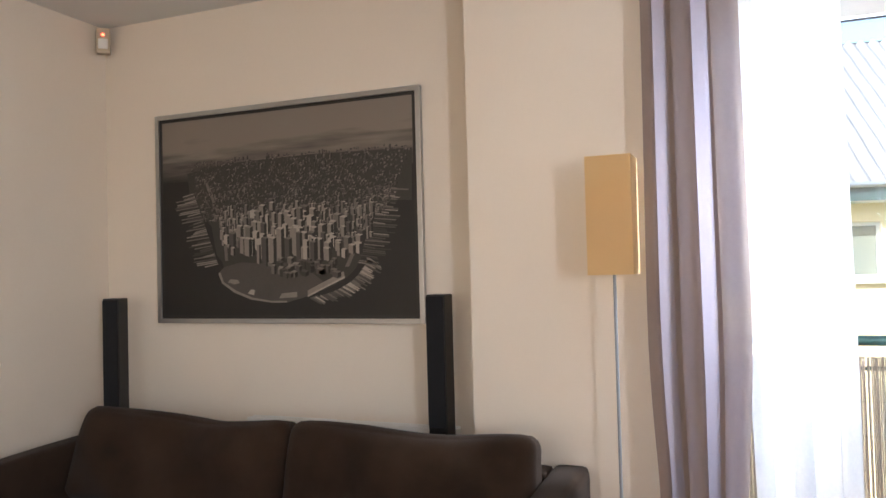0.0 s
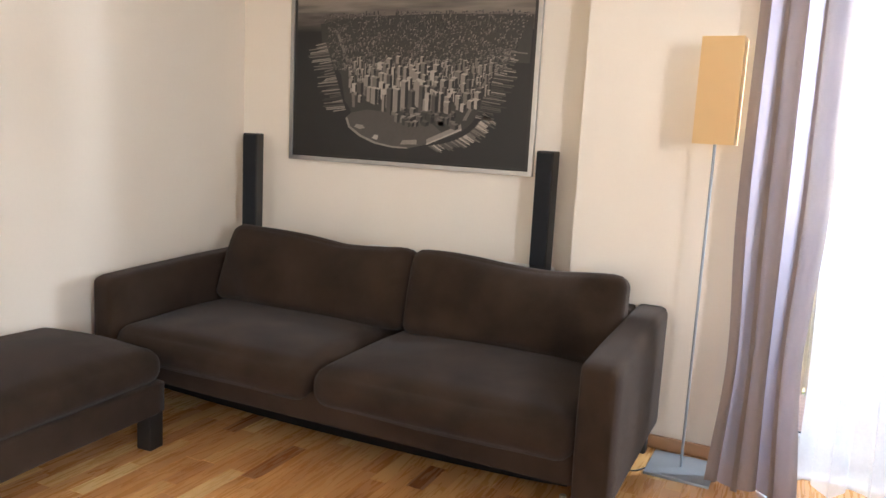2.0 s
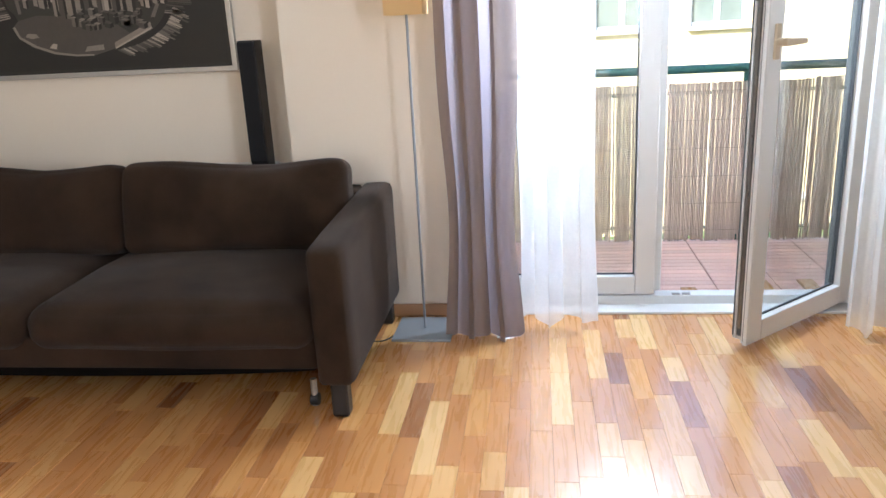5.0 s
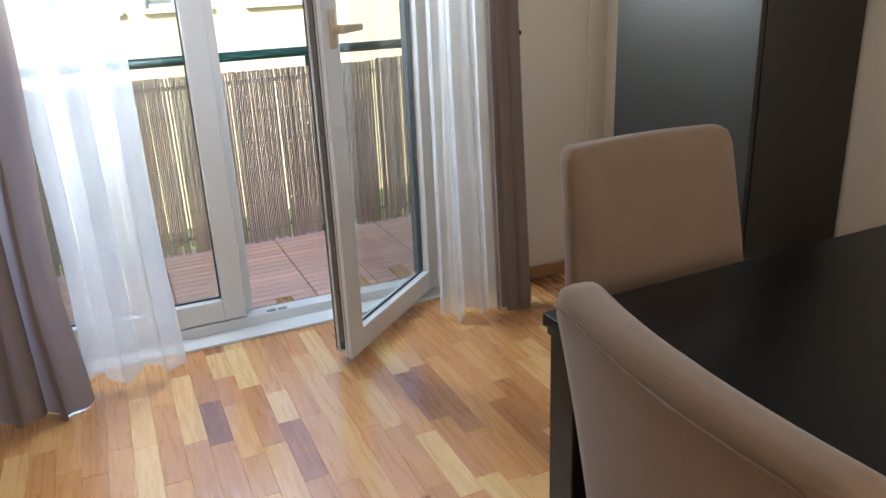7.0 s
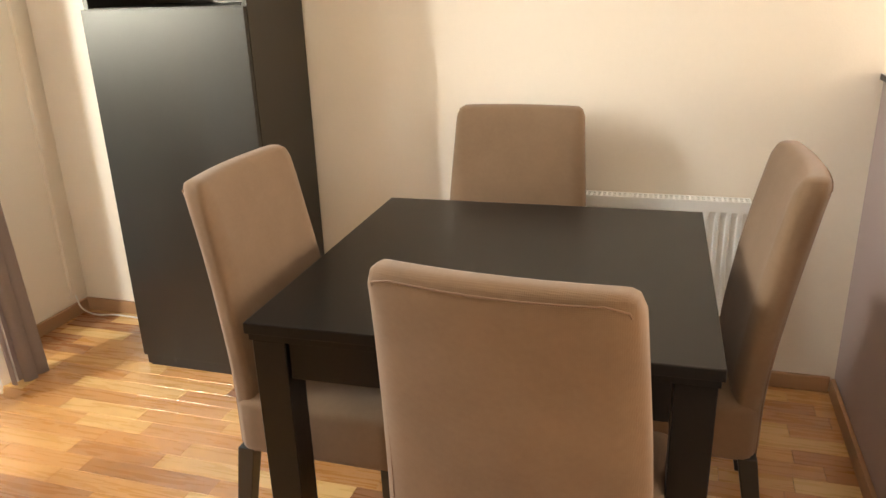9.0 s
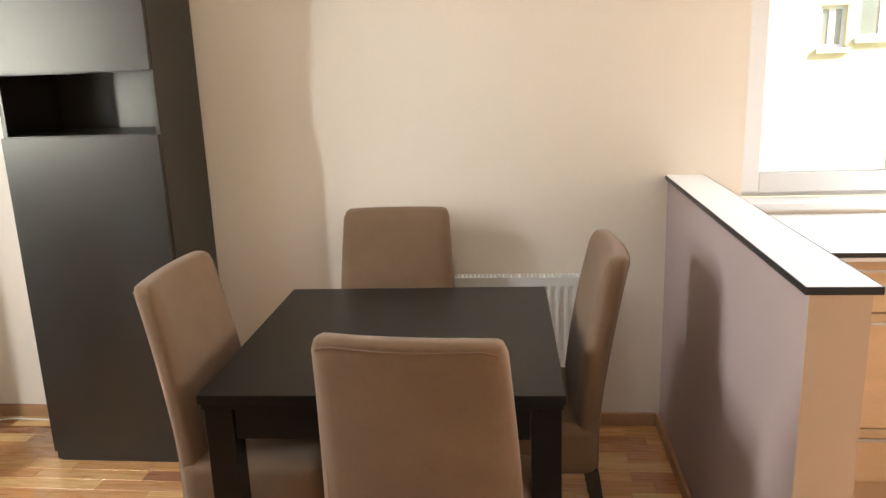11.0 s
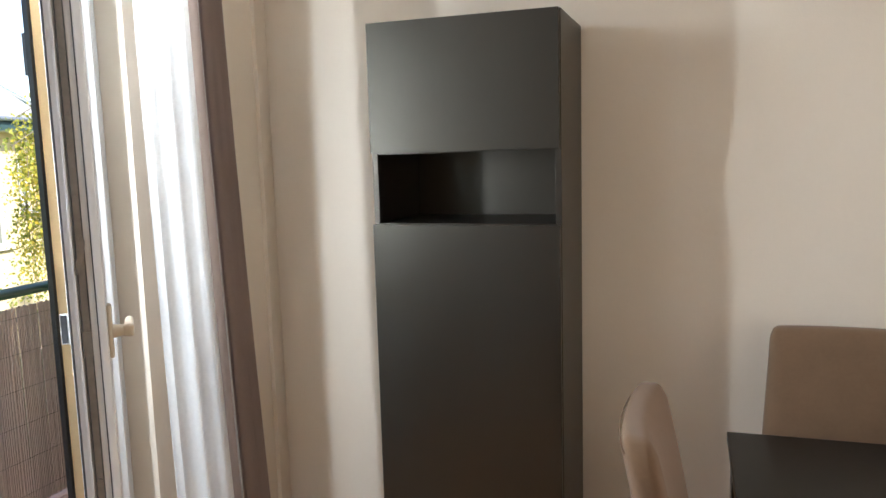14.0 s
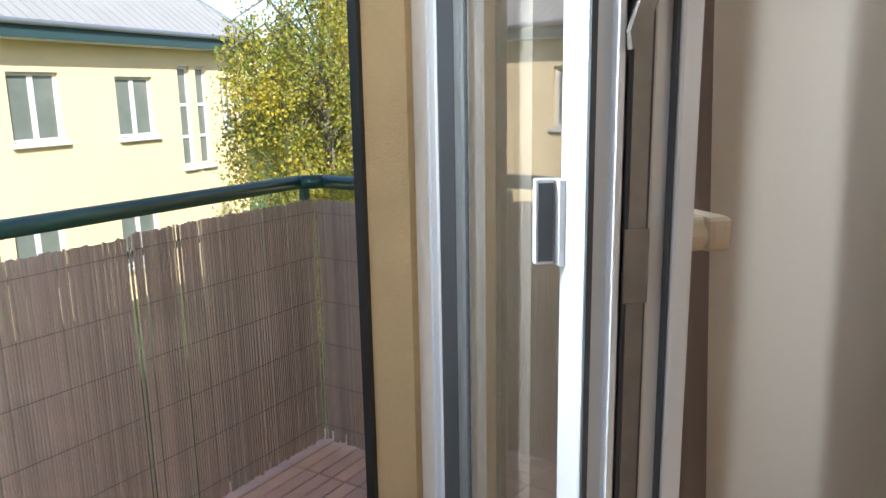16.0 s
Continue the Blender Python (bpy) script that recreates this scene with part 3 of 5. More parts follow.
pillow("backrest", (SX0 + 0.13, SX1 - 0.13, SB - 0.15, SB, 0.13, 0.63), 0.03, (0, 0.004, 0), M_SOFA, sofa, 3)
pillow("base", (SX0 + 0.13, SX1 - 0.13, SF + 0.02, SB - 0.1, 0.165, 0.290), 0.014, (0, 0.006, 0), M_SOFA, sofa, 4)
SG = -0.715
pillow("seat_cushion", (SX0 + 0.125, SG - 0.004, SF - 0.030, SB - 0.13, 0.240, 0.405), 0.074, (0, 0.020, 0.036), M_SOFA, sofa, 5, n=22, wob=0.007)
pillow("seat_cushion", (SG + 0.004, SX1 - 0.13, SF - 0.030, SB - 0.13, 0.240, 0.405), 0.074, (0, 0.020, 0.036), M_SOFA, sofa, 6, n=22, wob=0.007)


def backcushion(x0, x1, seed, hl, hr, lean=0.0):
    w = x1 - x0
    ob = pillow("back_cushion", (x0, x1, -0.085, 0.085, 0.0, 0.375), 0.05, (0.0, 0.045, 0.004), M_SOFA, sofa, seed, n=22, wob=0.010)
    rot = Matrix.Rotation(radians(-14), 4, "X")
    for v in ob.data.vertices:
        u = (v.co.x - x0) / w
        f = v.co.z / 0.375
        v.co.z *= 1 + (hl * (1 - u) + hr * u - 0.060 * math.sin(math.pi * u) + 0.014 * math.sin(9 * u + seed)) * 1.0
        v.co.x += 0.090 * f * max(0.0, 1 - u) ** 1.5 * lean
        v.co.y += 0.020 * math.sin(8 * u + seed) * math.sin(5 * f + seed) + 0.007 * math.sin(19 * u + 6 * f + seed)
        p = rot @ v.co
        v.co = p + Vector((0, 3.80, 0.405))


backcushion(SX0 + 0.14, -0.645, 11, 0.06, -0.01, 1.0)
backcushion(-0.64, SX1 - 0.135, 12, 0.03, -0.015)
for x, y in ((SX1 - 0.06, SF + 0.03), (SX0 + 0.06, SF + 0.03), (SX1 - 0.06, SB - 0.06), (SX0 + 0.06, SB - 0.06)):
    bm = bmesh.new()
    box(bm, x - 0.03, x + 0.03, y - 0.03, y + 0.03, 0.0, 0.135)
    bevel(bm, 0.012, 3)
    part("leg", bm, M_BLACK, sofa)
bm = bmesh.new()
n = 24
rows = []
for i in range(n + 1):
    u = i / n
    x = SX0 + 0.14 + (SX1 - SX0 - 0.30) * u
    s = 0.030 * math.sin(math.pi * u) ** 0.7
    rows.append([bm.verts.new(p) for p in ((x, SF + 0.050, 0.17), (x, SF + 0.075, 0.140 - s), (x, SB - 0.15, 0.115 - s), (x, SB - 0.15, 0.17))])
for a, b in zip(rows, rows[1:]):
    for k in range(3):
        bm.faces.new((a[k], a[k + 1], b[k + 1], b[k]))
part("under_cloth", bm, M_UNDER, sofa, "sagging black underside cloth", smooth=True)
bm = bmesh.new()
cyl(bm, (0.275, 3.26, 0.0), (0.275, 3.26, 0.10), 0.012)
part("support_leg", bm, M_STEEL, sofa, "steel bed support leg")
bm = bmesh.new()
cyl(bm, (0.262, 3.26, 0.022), (0.290, 3.26, 0.022), 0.022)
part("caster", bm, M_BLACK, sofa)

# ---- footstool ----
ott = thing("footstool", "dark brown fabric footstool on square dark legs", "footstool", pose(-1.600, 2.60, 0, 0, 0, 3))
pillow("cushion", (-0.33, 0.33, -0.41, 0.41, 0.262, 0.405), 0.065, (0.006, 0.010, 0.055), M_SOFA, ott, 21, n=20, wob=0.006)
pillow("base", (-0.325, 0.325, -0.405, 0.405, 0.14, 0.275), 0.014, (0, 0, 0), M_SOFA, ott, 22)
for x in (-0.285, 0.285):
    for y in (-0.36, 0.36):
        boxpart("leg", (x - 0.035, x + 0.035, y - 0.035, y + 0.035, 0.0, 0.15), M_BLACK, ott, 0.006)


# ---- speakers ----
def speaker(m, label):
    s = thing("speaker", label, "loudspeaker", m)
    boxpart("cabinet", (-0.040, 0.040, -0.005, 0.075, 0.66, 1.24), M_BLACK, s, 0.006)
    boxpart("grille", (-0.037, 0.037, -0.014, -0.004, 0.72, 1.232), mat_grille, s, 0.003)
    for k in range(4):
        boxpart("badge_mark", (-0.014 + k * 0.008, -0.009 + k * 0.008, -0.0075, -0.005, 0.689, 0.695), M_STEEL, s)
    bm = bmesh.new()
    cyl(bm, (0, 0.035, 0.02), (0, 0.035, 0.66), 0.013)
    part("pole", bm, M_BLACK, s)
    bm = bmesh.new()
    cyl(bm, (0, 0.035, 0.0), (0, 0.035, 0.022), 0.13, 0.12, n=40)
    part("foot_plate", bm, M_BLACK, s)
    return s


mat_grille = mat("black_speaker_cloth", (0.014, 0.014, 0.015), 0.85, var=0.1, fine=0.2, fscale=400, spec=0.2)
speaker(pose(-1.785, 4.10, 0, 0, 0, 12), "tall slim black loudspeaker on a pole stand in the corner")
speaker(pose(-0.155, 4.13, 0, 0, 0, -4), "tall slim black loudspeaker on a pole stand beside the pillar")


# ---- radiators ----
def radiator(m, L, h, label, group):
    e = thing("radiator", label, "radiator", m, group)
    bm = bmesh.new()
    n = int(L / 0.033)
    prof = []
    for i in range(n):
        x = i * L / n
        w = L / n
        prof += [(x, 0), (x + w * 0.30, 0), (x + w * 0.42, 0.008), (x + w * 0.88, 0.008)]
    prof.append((L, 0))
    zb = [(0.0, 0), (0.03, 0), (0.05, 1), (h - 0.05, 1), (h - 0.03, 0), (h, 0)]
    grid = [[bm.verts.new((x, -0.075 + d * f, z)) for x, d in prof] for z, f in zb]
    for a, b in zip(grid, grid[1:]):
        for k in range(len(prof) - 1):
            bm.faces.new((a[k], a[k + 1], b[k + 1], b[k]))
    part("front_panel", bm, M_WHITE, e)
    boxpart("rear_panel", (0, L, -0.03, -0.022, 0.0, h), M_WHITE, e)
    boxpart("side_cover", (-0.003, 0.002, -0.077, -0.02, 0.015, h + 0.004), M_WHITE, e, 0.001)
    boxpart("side_cover", (L - 0.002, L + 0.003, -0.077, -0.02, 0.015, h + 0.004), M_WHITE, e, 0.001)
    # Dark strip that paints in the shade of the hollow under the grille.
    boxpart("grille_shade", (0.004, L - 0.004, -0.068, -0.026, h - 0.012, h - 0.006), M_SLOT_SHADE, e)
    g = new("top_grille")
    g.parent = e
    boxpart("grille_edge", (0, L, -0.077, -0.070, h - 0.004, h + 0.006), M_WHITE, g, 0.001)
    boxpart("grille_edge", (0, L, -0.028, -0.020, h - 0.004, h + 0.006), M_WHITE, g, 0.001)
    boxpart("grille_spine", (0, L, -0.051, -0.047, h - 0.004, h + 0.004), M_WHITE, g)
    me = bpy.data.meshes.new("grille_bar")
    bm = bmesh.new()
    box(bm, -0.0032, 0.0032, -0.071, -0.027, h - 0.003, h + 0.004)
    bm.to_mesh(me)
    bm.free()
    me.materials.append(M_WHITE)
    for i in range(int(L / 0.0165)):
        o = new("grille_bar", me)
        o.location.x = 0.008 + i * 0.0165
        o.parent = g
    bm = bmesh.new()
    cyl(bm, (L + 0.002, -0.05, h - 0.035), (L + 0.022, -0.05, h - 0.035), 0.008)
    part("bleed_valve", bm, M_BLACK, e)
    for x in (0.1, L - 0.1):
        boxpart("bracket", (x - 0.02, x + 0.02, -0.022, 0.0, 0.05, h - 0.05), M_WHITE, e)
    return e


radiator(Matrix.Translation((EX, 2.17, 0.225)) @ pose(0, 0, 0, 0, 0, -90), 0.80, 0.44, "white panel radiator with top grille on the wall behind the chairs", "radiators")
radiator(Matrix.Translation((-1.12, PY, 0.22)), 1.0, 0.47, "cream white panel radiator on the wall behind the sofa", "radiators")

# ---- cabinet ----
cab = thing("tall_cabinet", "tall black-brown wooden cabinet with an open niche, beside the wall", "cabinet", pose(0, 0, 0))
CX0, CX1, CY0, CY1, CH = 2.80, 3.165, 2.89, 3.495, 1.925
boxpart("side_panel", (CX0, CX1, CY0, CY0 + 0.018, 0.0, CH - 0.018), M_DARK, cab, 0.001)
boxpart("side_panel", (CX0, CX1, CY1 - 0.018, CY1, 0.0, CH - 0.018), M_DARK, cab, 0.001)
boxpart("top_panel", (CX0, CX1, CY0, CY1, CH - 0.018, CH), M_DARK, cab, 0.001)
boxpart("back_panel", (CX1 - 0.012, CX1 - 0.002, CY0 + 0.018, CY1 - 0.018, 0.06, CH - 0.018), M_DARK, cab)
for z in (1.285, 1.522, 0.05):
    boxpart("shelf", (CX0 + 0.002, CX1 - 0.012, CY0 + 0.018, CY1 - 0.018, z, z + 0.018), M_DARK, cab)
boxpart("lower_door", (CX0 - 0.019, CX0 - 0.002, CY0 + 0.002, CY1 - 0.002, 0.045, 1.300), M_DARK, cab, 0.0015)
boxpart("upper_door", (CX0 - 0.019, CX0 - 0.002, CY0 + 0.002, CY1 - 0.002, 1.526, CH), M_DARK, cab, 0.0015)
boxpart("plinth", (CX0 - 0.008, CX0 + 0.006, CY0 + 0.02, CY1 - 0.02, 0.0, 0.043), M_DARK, cab)

# ---- dining table ----
tab = thing("dining_table", "square black-brown extendable dining table with square legs", "table", pose(2.290, 1.963, 0, 0, 0, 1.5))
boxpart("tabletop", (-0.45, 0.45, -0.45, 0.45, 0.716, 0.740), M_TABLE, tab, 0.0025)
for x0, x1, y0, y1 in ((-0.44, 0.44, -0.44, -0.415), (-0.44, 0.44, 0.415, 0.44)):
    boxpart("apron", (x0 + 0.075, x1 - 0.075, y0 + 0.012, y1 + 0.012 if y0 < 0 else y1 - 0.012, 0.625, 0.700), M_TABLE, tab, 0.001)
for s in (-1, 1):
    boxpart("apron", tuple(sorted((s * 0.405, s * 0.430))) + (-0.365, 0.365, 0.615, 0.700), M_TABLE, tab, 0.001)
    boxpart("extension_leaf_edge", tuple(sorted((s * 0.400, s * 0.444))) + (-0.444, 0.444, 0.701, 0.714), M_TABLE, tab, 0.001)
    boxpart("leaf_catch", tuple(sorted((s * 0.430, s * 0.436))) + (0.135, 0.155, 0.655, 0.675), M_BLACK, tab, 0.001)
for x in (-1, 1):
    for y in (-1, 1):
        bm = bmesh.new()
        vs = box(bm, -0.036, 0.036, -0.036, 0.036, 0.0, 0.700)
        bevel(bm, 0.002, 1)
        for v in bm.verts:
            v.co += Vector((x * 0.404, y * 0.404, 0))
        part("leg", bm, M_TABLE, tab)


# ---- dining chairs ----
def chair():
    c = thing("dining_chair", "beige fabric dining chair with a high back and dark legs", "chair", group="chairs round the table")
    back = pillow("backrest", (-0.208, 0.208, -0.034, 0.034, 0.0, 0.65), 0.026, (0.006, 0.010, 0.006), M_CHAIR, c, 31, n=14, wob=0.002)
    for v in back.data.vertices:
        f = max(0.0, (v.co.z - 0.12) / 0.52)
        v.co.y += -0.125 - 0.095 * f ** 1.4 + 0.018 * (v.co.x / 0.215) ** 2 * f
        v.co.x *= 1.0 + 0.10 * (1 - f) - 0.02 * f
        v.co.z += 0.320
        if f > 0.9:
            v.co.z -= 0.005 * (1 - (v.co.x / 0.215) ** 2)
    pillow("seat", (-0.240, 0.240, -0.15, 0.255, 0.320, 0.475), 0.028, (0.004, 0.006, 0.018), M_CHAIR, c, 32, n=12, wob=0.002)
    # seam across the top and down the sides of the outer face
    for side in (-1,):
        cv = bpy.data.curves.new("seam", "CURVE")
        cv.dimensions, cv.bevel_depth, cv.bevel_resolution = "3D", 0.0019, 2
        pts = []
        y = -0.2355 if side < 0 else -0.161
        for k in range(0, 10):
            z = 0.34 + k * 0.0656
            f = max(0.0, (z - 0.44) / 0.52)
            xx = 0.200 * (1.0 + 0.10 * (1 - f) - 0.02 * f)
            pts.append((-xx + 0.004, -0.125 + side * 0.0285 - 0.095 * f ** 1.4 + 0.018 * f, z))
        top = []
        for k in range(0, 13):
            u = -1 + k / 6
            x = u * 0.188
            top.append((x, -0.125 + side * 0.0335 - 0.095 + 0.018 * u * u, 0.952 + 0.003 * u * u - (0.008 if abs(u) > 0.99 else 0)))
        full = pts + top + [(-p[0], p[1], p[2]) for p in reversed(pts)]
        sp = cv.splines.new("POLY")
        sp.points.add(len(full) - 1)
        for q, p in zip(sp.points, full):
            q.co = (*p, 1)
        cv.materials.append(M_PIPING)
        tmp = new("seam", cv)
        me = bpy.data.meshes.new_from_object(tmp.evaluated_get(bpy.context.evaluated_depsgraph_get()))
        bpy.data.objects.remove(tmp)
        me.materials.clear()
        me.materials.append(M_PIPING)
        s = new("seam", me)
        s.parent = c
    for x in (-0.215, 0.215):
        for y, dy in ((-0.135, -0.055), (0.225, 0.0)):
            bm = bmesh.new()
            vs = box(bm, -0.021, 0.021, -0.021, 0.021, 0.0, 0.335)
            for v in bm.verts:
                k = 1 - v.co.z / 0.335
                v.co.x *= 1 - 0.22 * k
                v.co.y *= 1 - 0.22 * k
                v.co += Vector((x, y + dy * k, 0))
            bevel(bm, 0.003, 2)
            part("leg", bm, M_BLACK, c, "dark wooden leg")
    return c


c1 = chair()
copy_thing(c1, pose(2.203, 2.397, 0, 0, 0, 180.5))["label"] = "beige fabric dining chair beside the tall dark cabinet"
copy_thing(c1, pose(2.845, 2.092, 0, 0, 0, 90))["label"] = "beige fabric dining chair with its back to the radiator"
copy_thing(c1, pose(2.440, 1.548, 0, 0, 0, 1.5))["label"] = "beige fabric dining chair beside the low lilac wall"
c1.matrix_world = pose(1.836, 1.822, 0, 0, 0, -94.5)

# ---- floor lamp ----
lamp = thing("floor_lamp", "grey metal floor lamp with a tall cream square shade", "floor lamp", pose(0.575, 3.925, 0, 0, 0, -1))
boxpart("base_plate", (-0.125, 0.125, -0.125, 0.125, 0.0, 0.012), M_GREYMETAL, lamp, 0.003)
bm = bmesh.new()
cyl(bm, (0, 0, 0.012), (0, 0, 1.40), 0.0055)
part("stem", bm, M_GREYMETAL, lamp)
bm = bmesh.new()
a, t = 0.074, 0.0015
rings = [[bm.verts.new((sx * q, sy * q, z)) for sx, sy in ((-1, -1), (1, -1), (1, 1), (-1, 1))] for q, z in ((a, 1.307), (a, 1.697), (a - t, 1.697), (a - t, 1.307))]
for k in range(4):
    for n in range(4):
        bm.faces.new((rings[k][n], rings[k][(n + 1) % 4], rings[(k + 1) % 4][(n + 1) % 4], rings[(k + 1) % 4][n]))
part("shade", bm, M_SHADE, lamp)
bm = bmesh.new()
cyl(bm, (0, 0, 1.40), (0, 0, 1.46), 0.02)
part("bulb_socket", bm, M_WHITE, lamp)
bm = bmesh.new()
for d in ((-a + t, a - t, -0.0015, 0.0015, 1.398, 1.401), (-0.0015, 0.0015, -a + t, a - t, 1.398, 1.401)):
    box(bm, *d)
part("shade_carrier", bm, M_STEEL, lamp)

# ---- rug ----
bm = bmesh.new()
box(bm, -0.96, 1.10, -0.10, 2.60, 0.0, 0.014)
bevel(bm, 0.005, 2)
tagged(part("rug", bm, M_RUG), "grey-brown short pile rug on the parquet", "rug")

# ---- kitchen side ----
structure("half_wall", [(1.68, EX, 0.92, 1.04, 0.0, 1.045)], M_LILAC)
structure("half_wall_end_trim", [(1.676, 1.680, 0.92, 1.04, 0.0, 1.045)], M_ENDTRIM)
boxpart("half_wall_cap", (1.672, EX, 0.905, 1.048, 1.045, 1.060), M_TOP)["kind"] = "structure"
structure("half_wall_cap_edge", [(1.670, EX, 1.048, 1.050, 1.044, 1.0605), (1.670, 1.672, 0.903, 1.048, 1.044, 1.0605), (1.672, EX, 0.903, 0.905, 1.044, 1.0605)], M_BLACK)
wt = thing("worktop", "white laminate kitchen worktop with a thin dark edge", "worktop")
boxpart("top", (2.562, EX, -0.9, 0.918, 0.872, 0.900), M_TOP, wt)
boxpart("dark_edge", (2.558, 2.562, -0.9, 0.918, 0.885, 0.9005), M_BLACK, wt)
for k in range(2):
    y1 = 0.912 - k * 0.80
    u = thing("drawer_unit", "pale oak kitchen drawer unit with steel bar handles", "kitchen cabinet", group="kitchen drawer units")
    boxpart("carcass", (2.605, 3.16, y1 - 0.80, y1, 0.10, 0.870), M_OAK, u)
    boxpart("plinth", (2.64, 3.1, y1 - 0.79, y1 - 0.01, 0.0, 0.10), M_OAK, u)
    for z0, z1 in ((0.700, 0.866), (0.300, 0.695), (0.105, 0.295)):
        d = new("drawer")
        d.parent = u
        boxpart("front", (2.585, 2.603, y1 - 0.798, y1 - 0.002, z0, z1), M_OAK, d, 0.0015)
        boxpart("handle", (2.552, 2.563, y1 - 0.70, y1 - 0.06, z1 - 0.030, z1 - 0.019), M_STEEL, d, 0.002)
        for y in (y1 - 0.68, y1 - 0.08):
            boxpart("handle_post", (2.560, 2.586, y - 0.005, y + 0.005, z1 - 0.029, z1 - 0.020), M_STEEL, d)

# kitchen window
wi = thing("window_1", "white plastic two-leaf kitchen window", "window")
wi["kind"] = "structure"
X0, X1 = 3.300, 3.375
structure("window_sill", [(EX - 0.02, X0, KY0 - 0.02, KY1 + 0.0, KZ0 - 0.028, KZ0)], M_TOP)


def eframe(parent, y0, y1, z0, z1, x0, x1, w):
    for nm, d in (("stile", (x0, x1, y0, y0 + w, z0, z1)), ("stile", (x0, x1, y1 - w, y1, z0, z1)), ("rail", (x0, x1, y0 + w, y1 - w, z0, z0 + w)), ("rail", (x0, x1, y0 + w, y1 - w, z1 - w, z1))):
        boxpart(nm, d, M_PVC, parent, 0.004)


eframe(wi, KY0, KY1, KZ0, KZ1, X0 + 0.02, X1, 0.035)
ym = (KY0 + KY1) / 2
for a, b in ((KY0 + 0.02, ym - 0.002), (ym + 0.002, KY1 - 0.02)):
    s = new("sash")
    s.parent = wi
    eframe(s, a, b, KZ0 + 0.02, KZ1 - 0.02, X0, X0 + 0.055, 0.078)
    p = boxpart("pane", (X0 + 0.024, X0 + 0.034, a + 0.07, b - 0.07, KZ0 + 0.09, KZ1 - 0.09), M_GLASS, s)
    p.visible_shadow = False
    yh = (b - 0.03) if b < ym else (a + 0.03)
    boxpart("handle_base", (X0 - 0.012, X0, yh - 0.014, yh + 0.014, 1.54, 1.61), M_PVC, s, 0.003)
    boxpart("handle", (X0 - 0.040, X0 - 0.022, yh - 0.010, yh + 0.010, 1.47, 1.60), M_PVC, s, 0.005)

# ---- cable duct ----
structure("cable_duct", [(3.085, 3.110, NY - 0.016, NY, 0.09, 2.135), (3.085, EX, NY - 0.016, NY, 2.135, 2.160)], M_WALL)
structure("cable_duct", [(EX - 0.016, EX, 1.9, NY - 0.016, 2.135, 2.160)], M_WALL)
cv = bpy.data.curves.new("cable", "CURVE")
cv.dimensions, cv.bevel_depth, cv.bevel_resolution = "3D", 0.0035, 3
sp = cv.splines.new("BEZIER")
pts = ((3.10, 4.085, 0.10), (3.105, 4.06, 0.03), (3.13, 3.90, 0.008), (3.13, 3.70, 0.006), (3.14, 3.50, 0.006))
sp.bezier_points.add(len(pts) - 1)
for q, p in zip(sp.bezier_points, pts):
    q.co, q.handle_left_type, q.handle_right_type = p, "AUTO", "AUTO"
cv.materials.append(M_WHITE)
tagged(new("cable", cv), "thin white cable from the wall duct down to the floor", "cable")

cv = bpy.data.curves.new("lamp_cord", "CURVE")
cv.dimensions, cv.bevel_depth, cv.bevel_resolution = "3D", 0.003, 3
sp = cv.splines.new("BEZIER")
pts = ((0.455, 3.86, 0.006), (0.40, 3.80, 0.004), (0.30, 3.84, 0.004), (0.18, 3.95, 0.004))
sp.bezier_points.add(len(pts) - 1)
for q, p in zip(sp.bezier_points, pts):
    q.co, q.handle_left_type, q.handle_right_type = p, "AUTO", "AUTO"
cv.materials.append(M_BLACK)
tagged(new("lamp_cord", cv), "thin black cord from the floor lamp to under the sofa", "cable")
for x in (1.655, 1.70):
    boxpart("strike_plate", (x, x + 0.035, 4.205, 4.222, 0.0525, 0.0585), M_STEEL, door, 0.001)

# ---- alarm detector ----
det = thing("motion_detector", "white corner alarm detector with a red light", "alarm detector", pose(-1.945, 4.235, 2.515, 0, 0, 40))
bm = bmesh.new()
vs = box(bm, -0.032, 0.032, -0.022, 0.022, -0.065, 0.060)
bevel(bm, 0.008, 3)
part("housing", bm, M_HANDLE, det)
boxpart("lens_window", (-0.022, 0.022, -0.026, -0.021, -0.045, 0.005), M_WHITE, det, 0.002)
bm = bmesh.new()
cyl(bm, (0, -0.026, 0.025), (0, -0.021, 0.025), 0.006)
redm = mat("red_indicator_light", (0.5, 0.02, 0.01), 0.3)
redm.node_tree.nodes["Principled BSDF"].inputs["Emission Color"].default_value = (1, 0.08, 0.03, 1)
redm.node_tree.nodes["Principled BSDF"].inputs["Emission Strength"].default_value = 4.0
part("indicator_light", bm, redm, det)
boxpart("mount", (-0.012, 0.012, 0.022, 0.05, -0.03, 0.03), M_HANDLE, det)

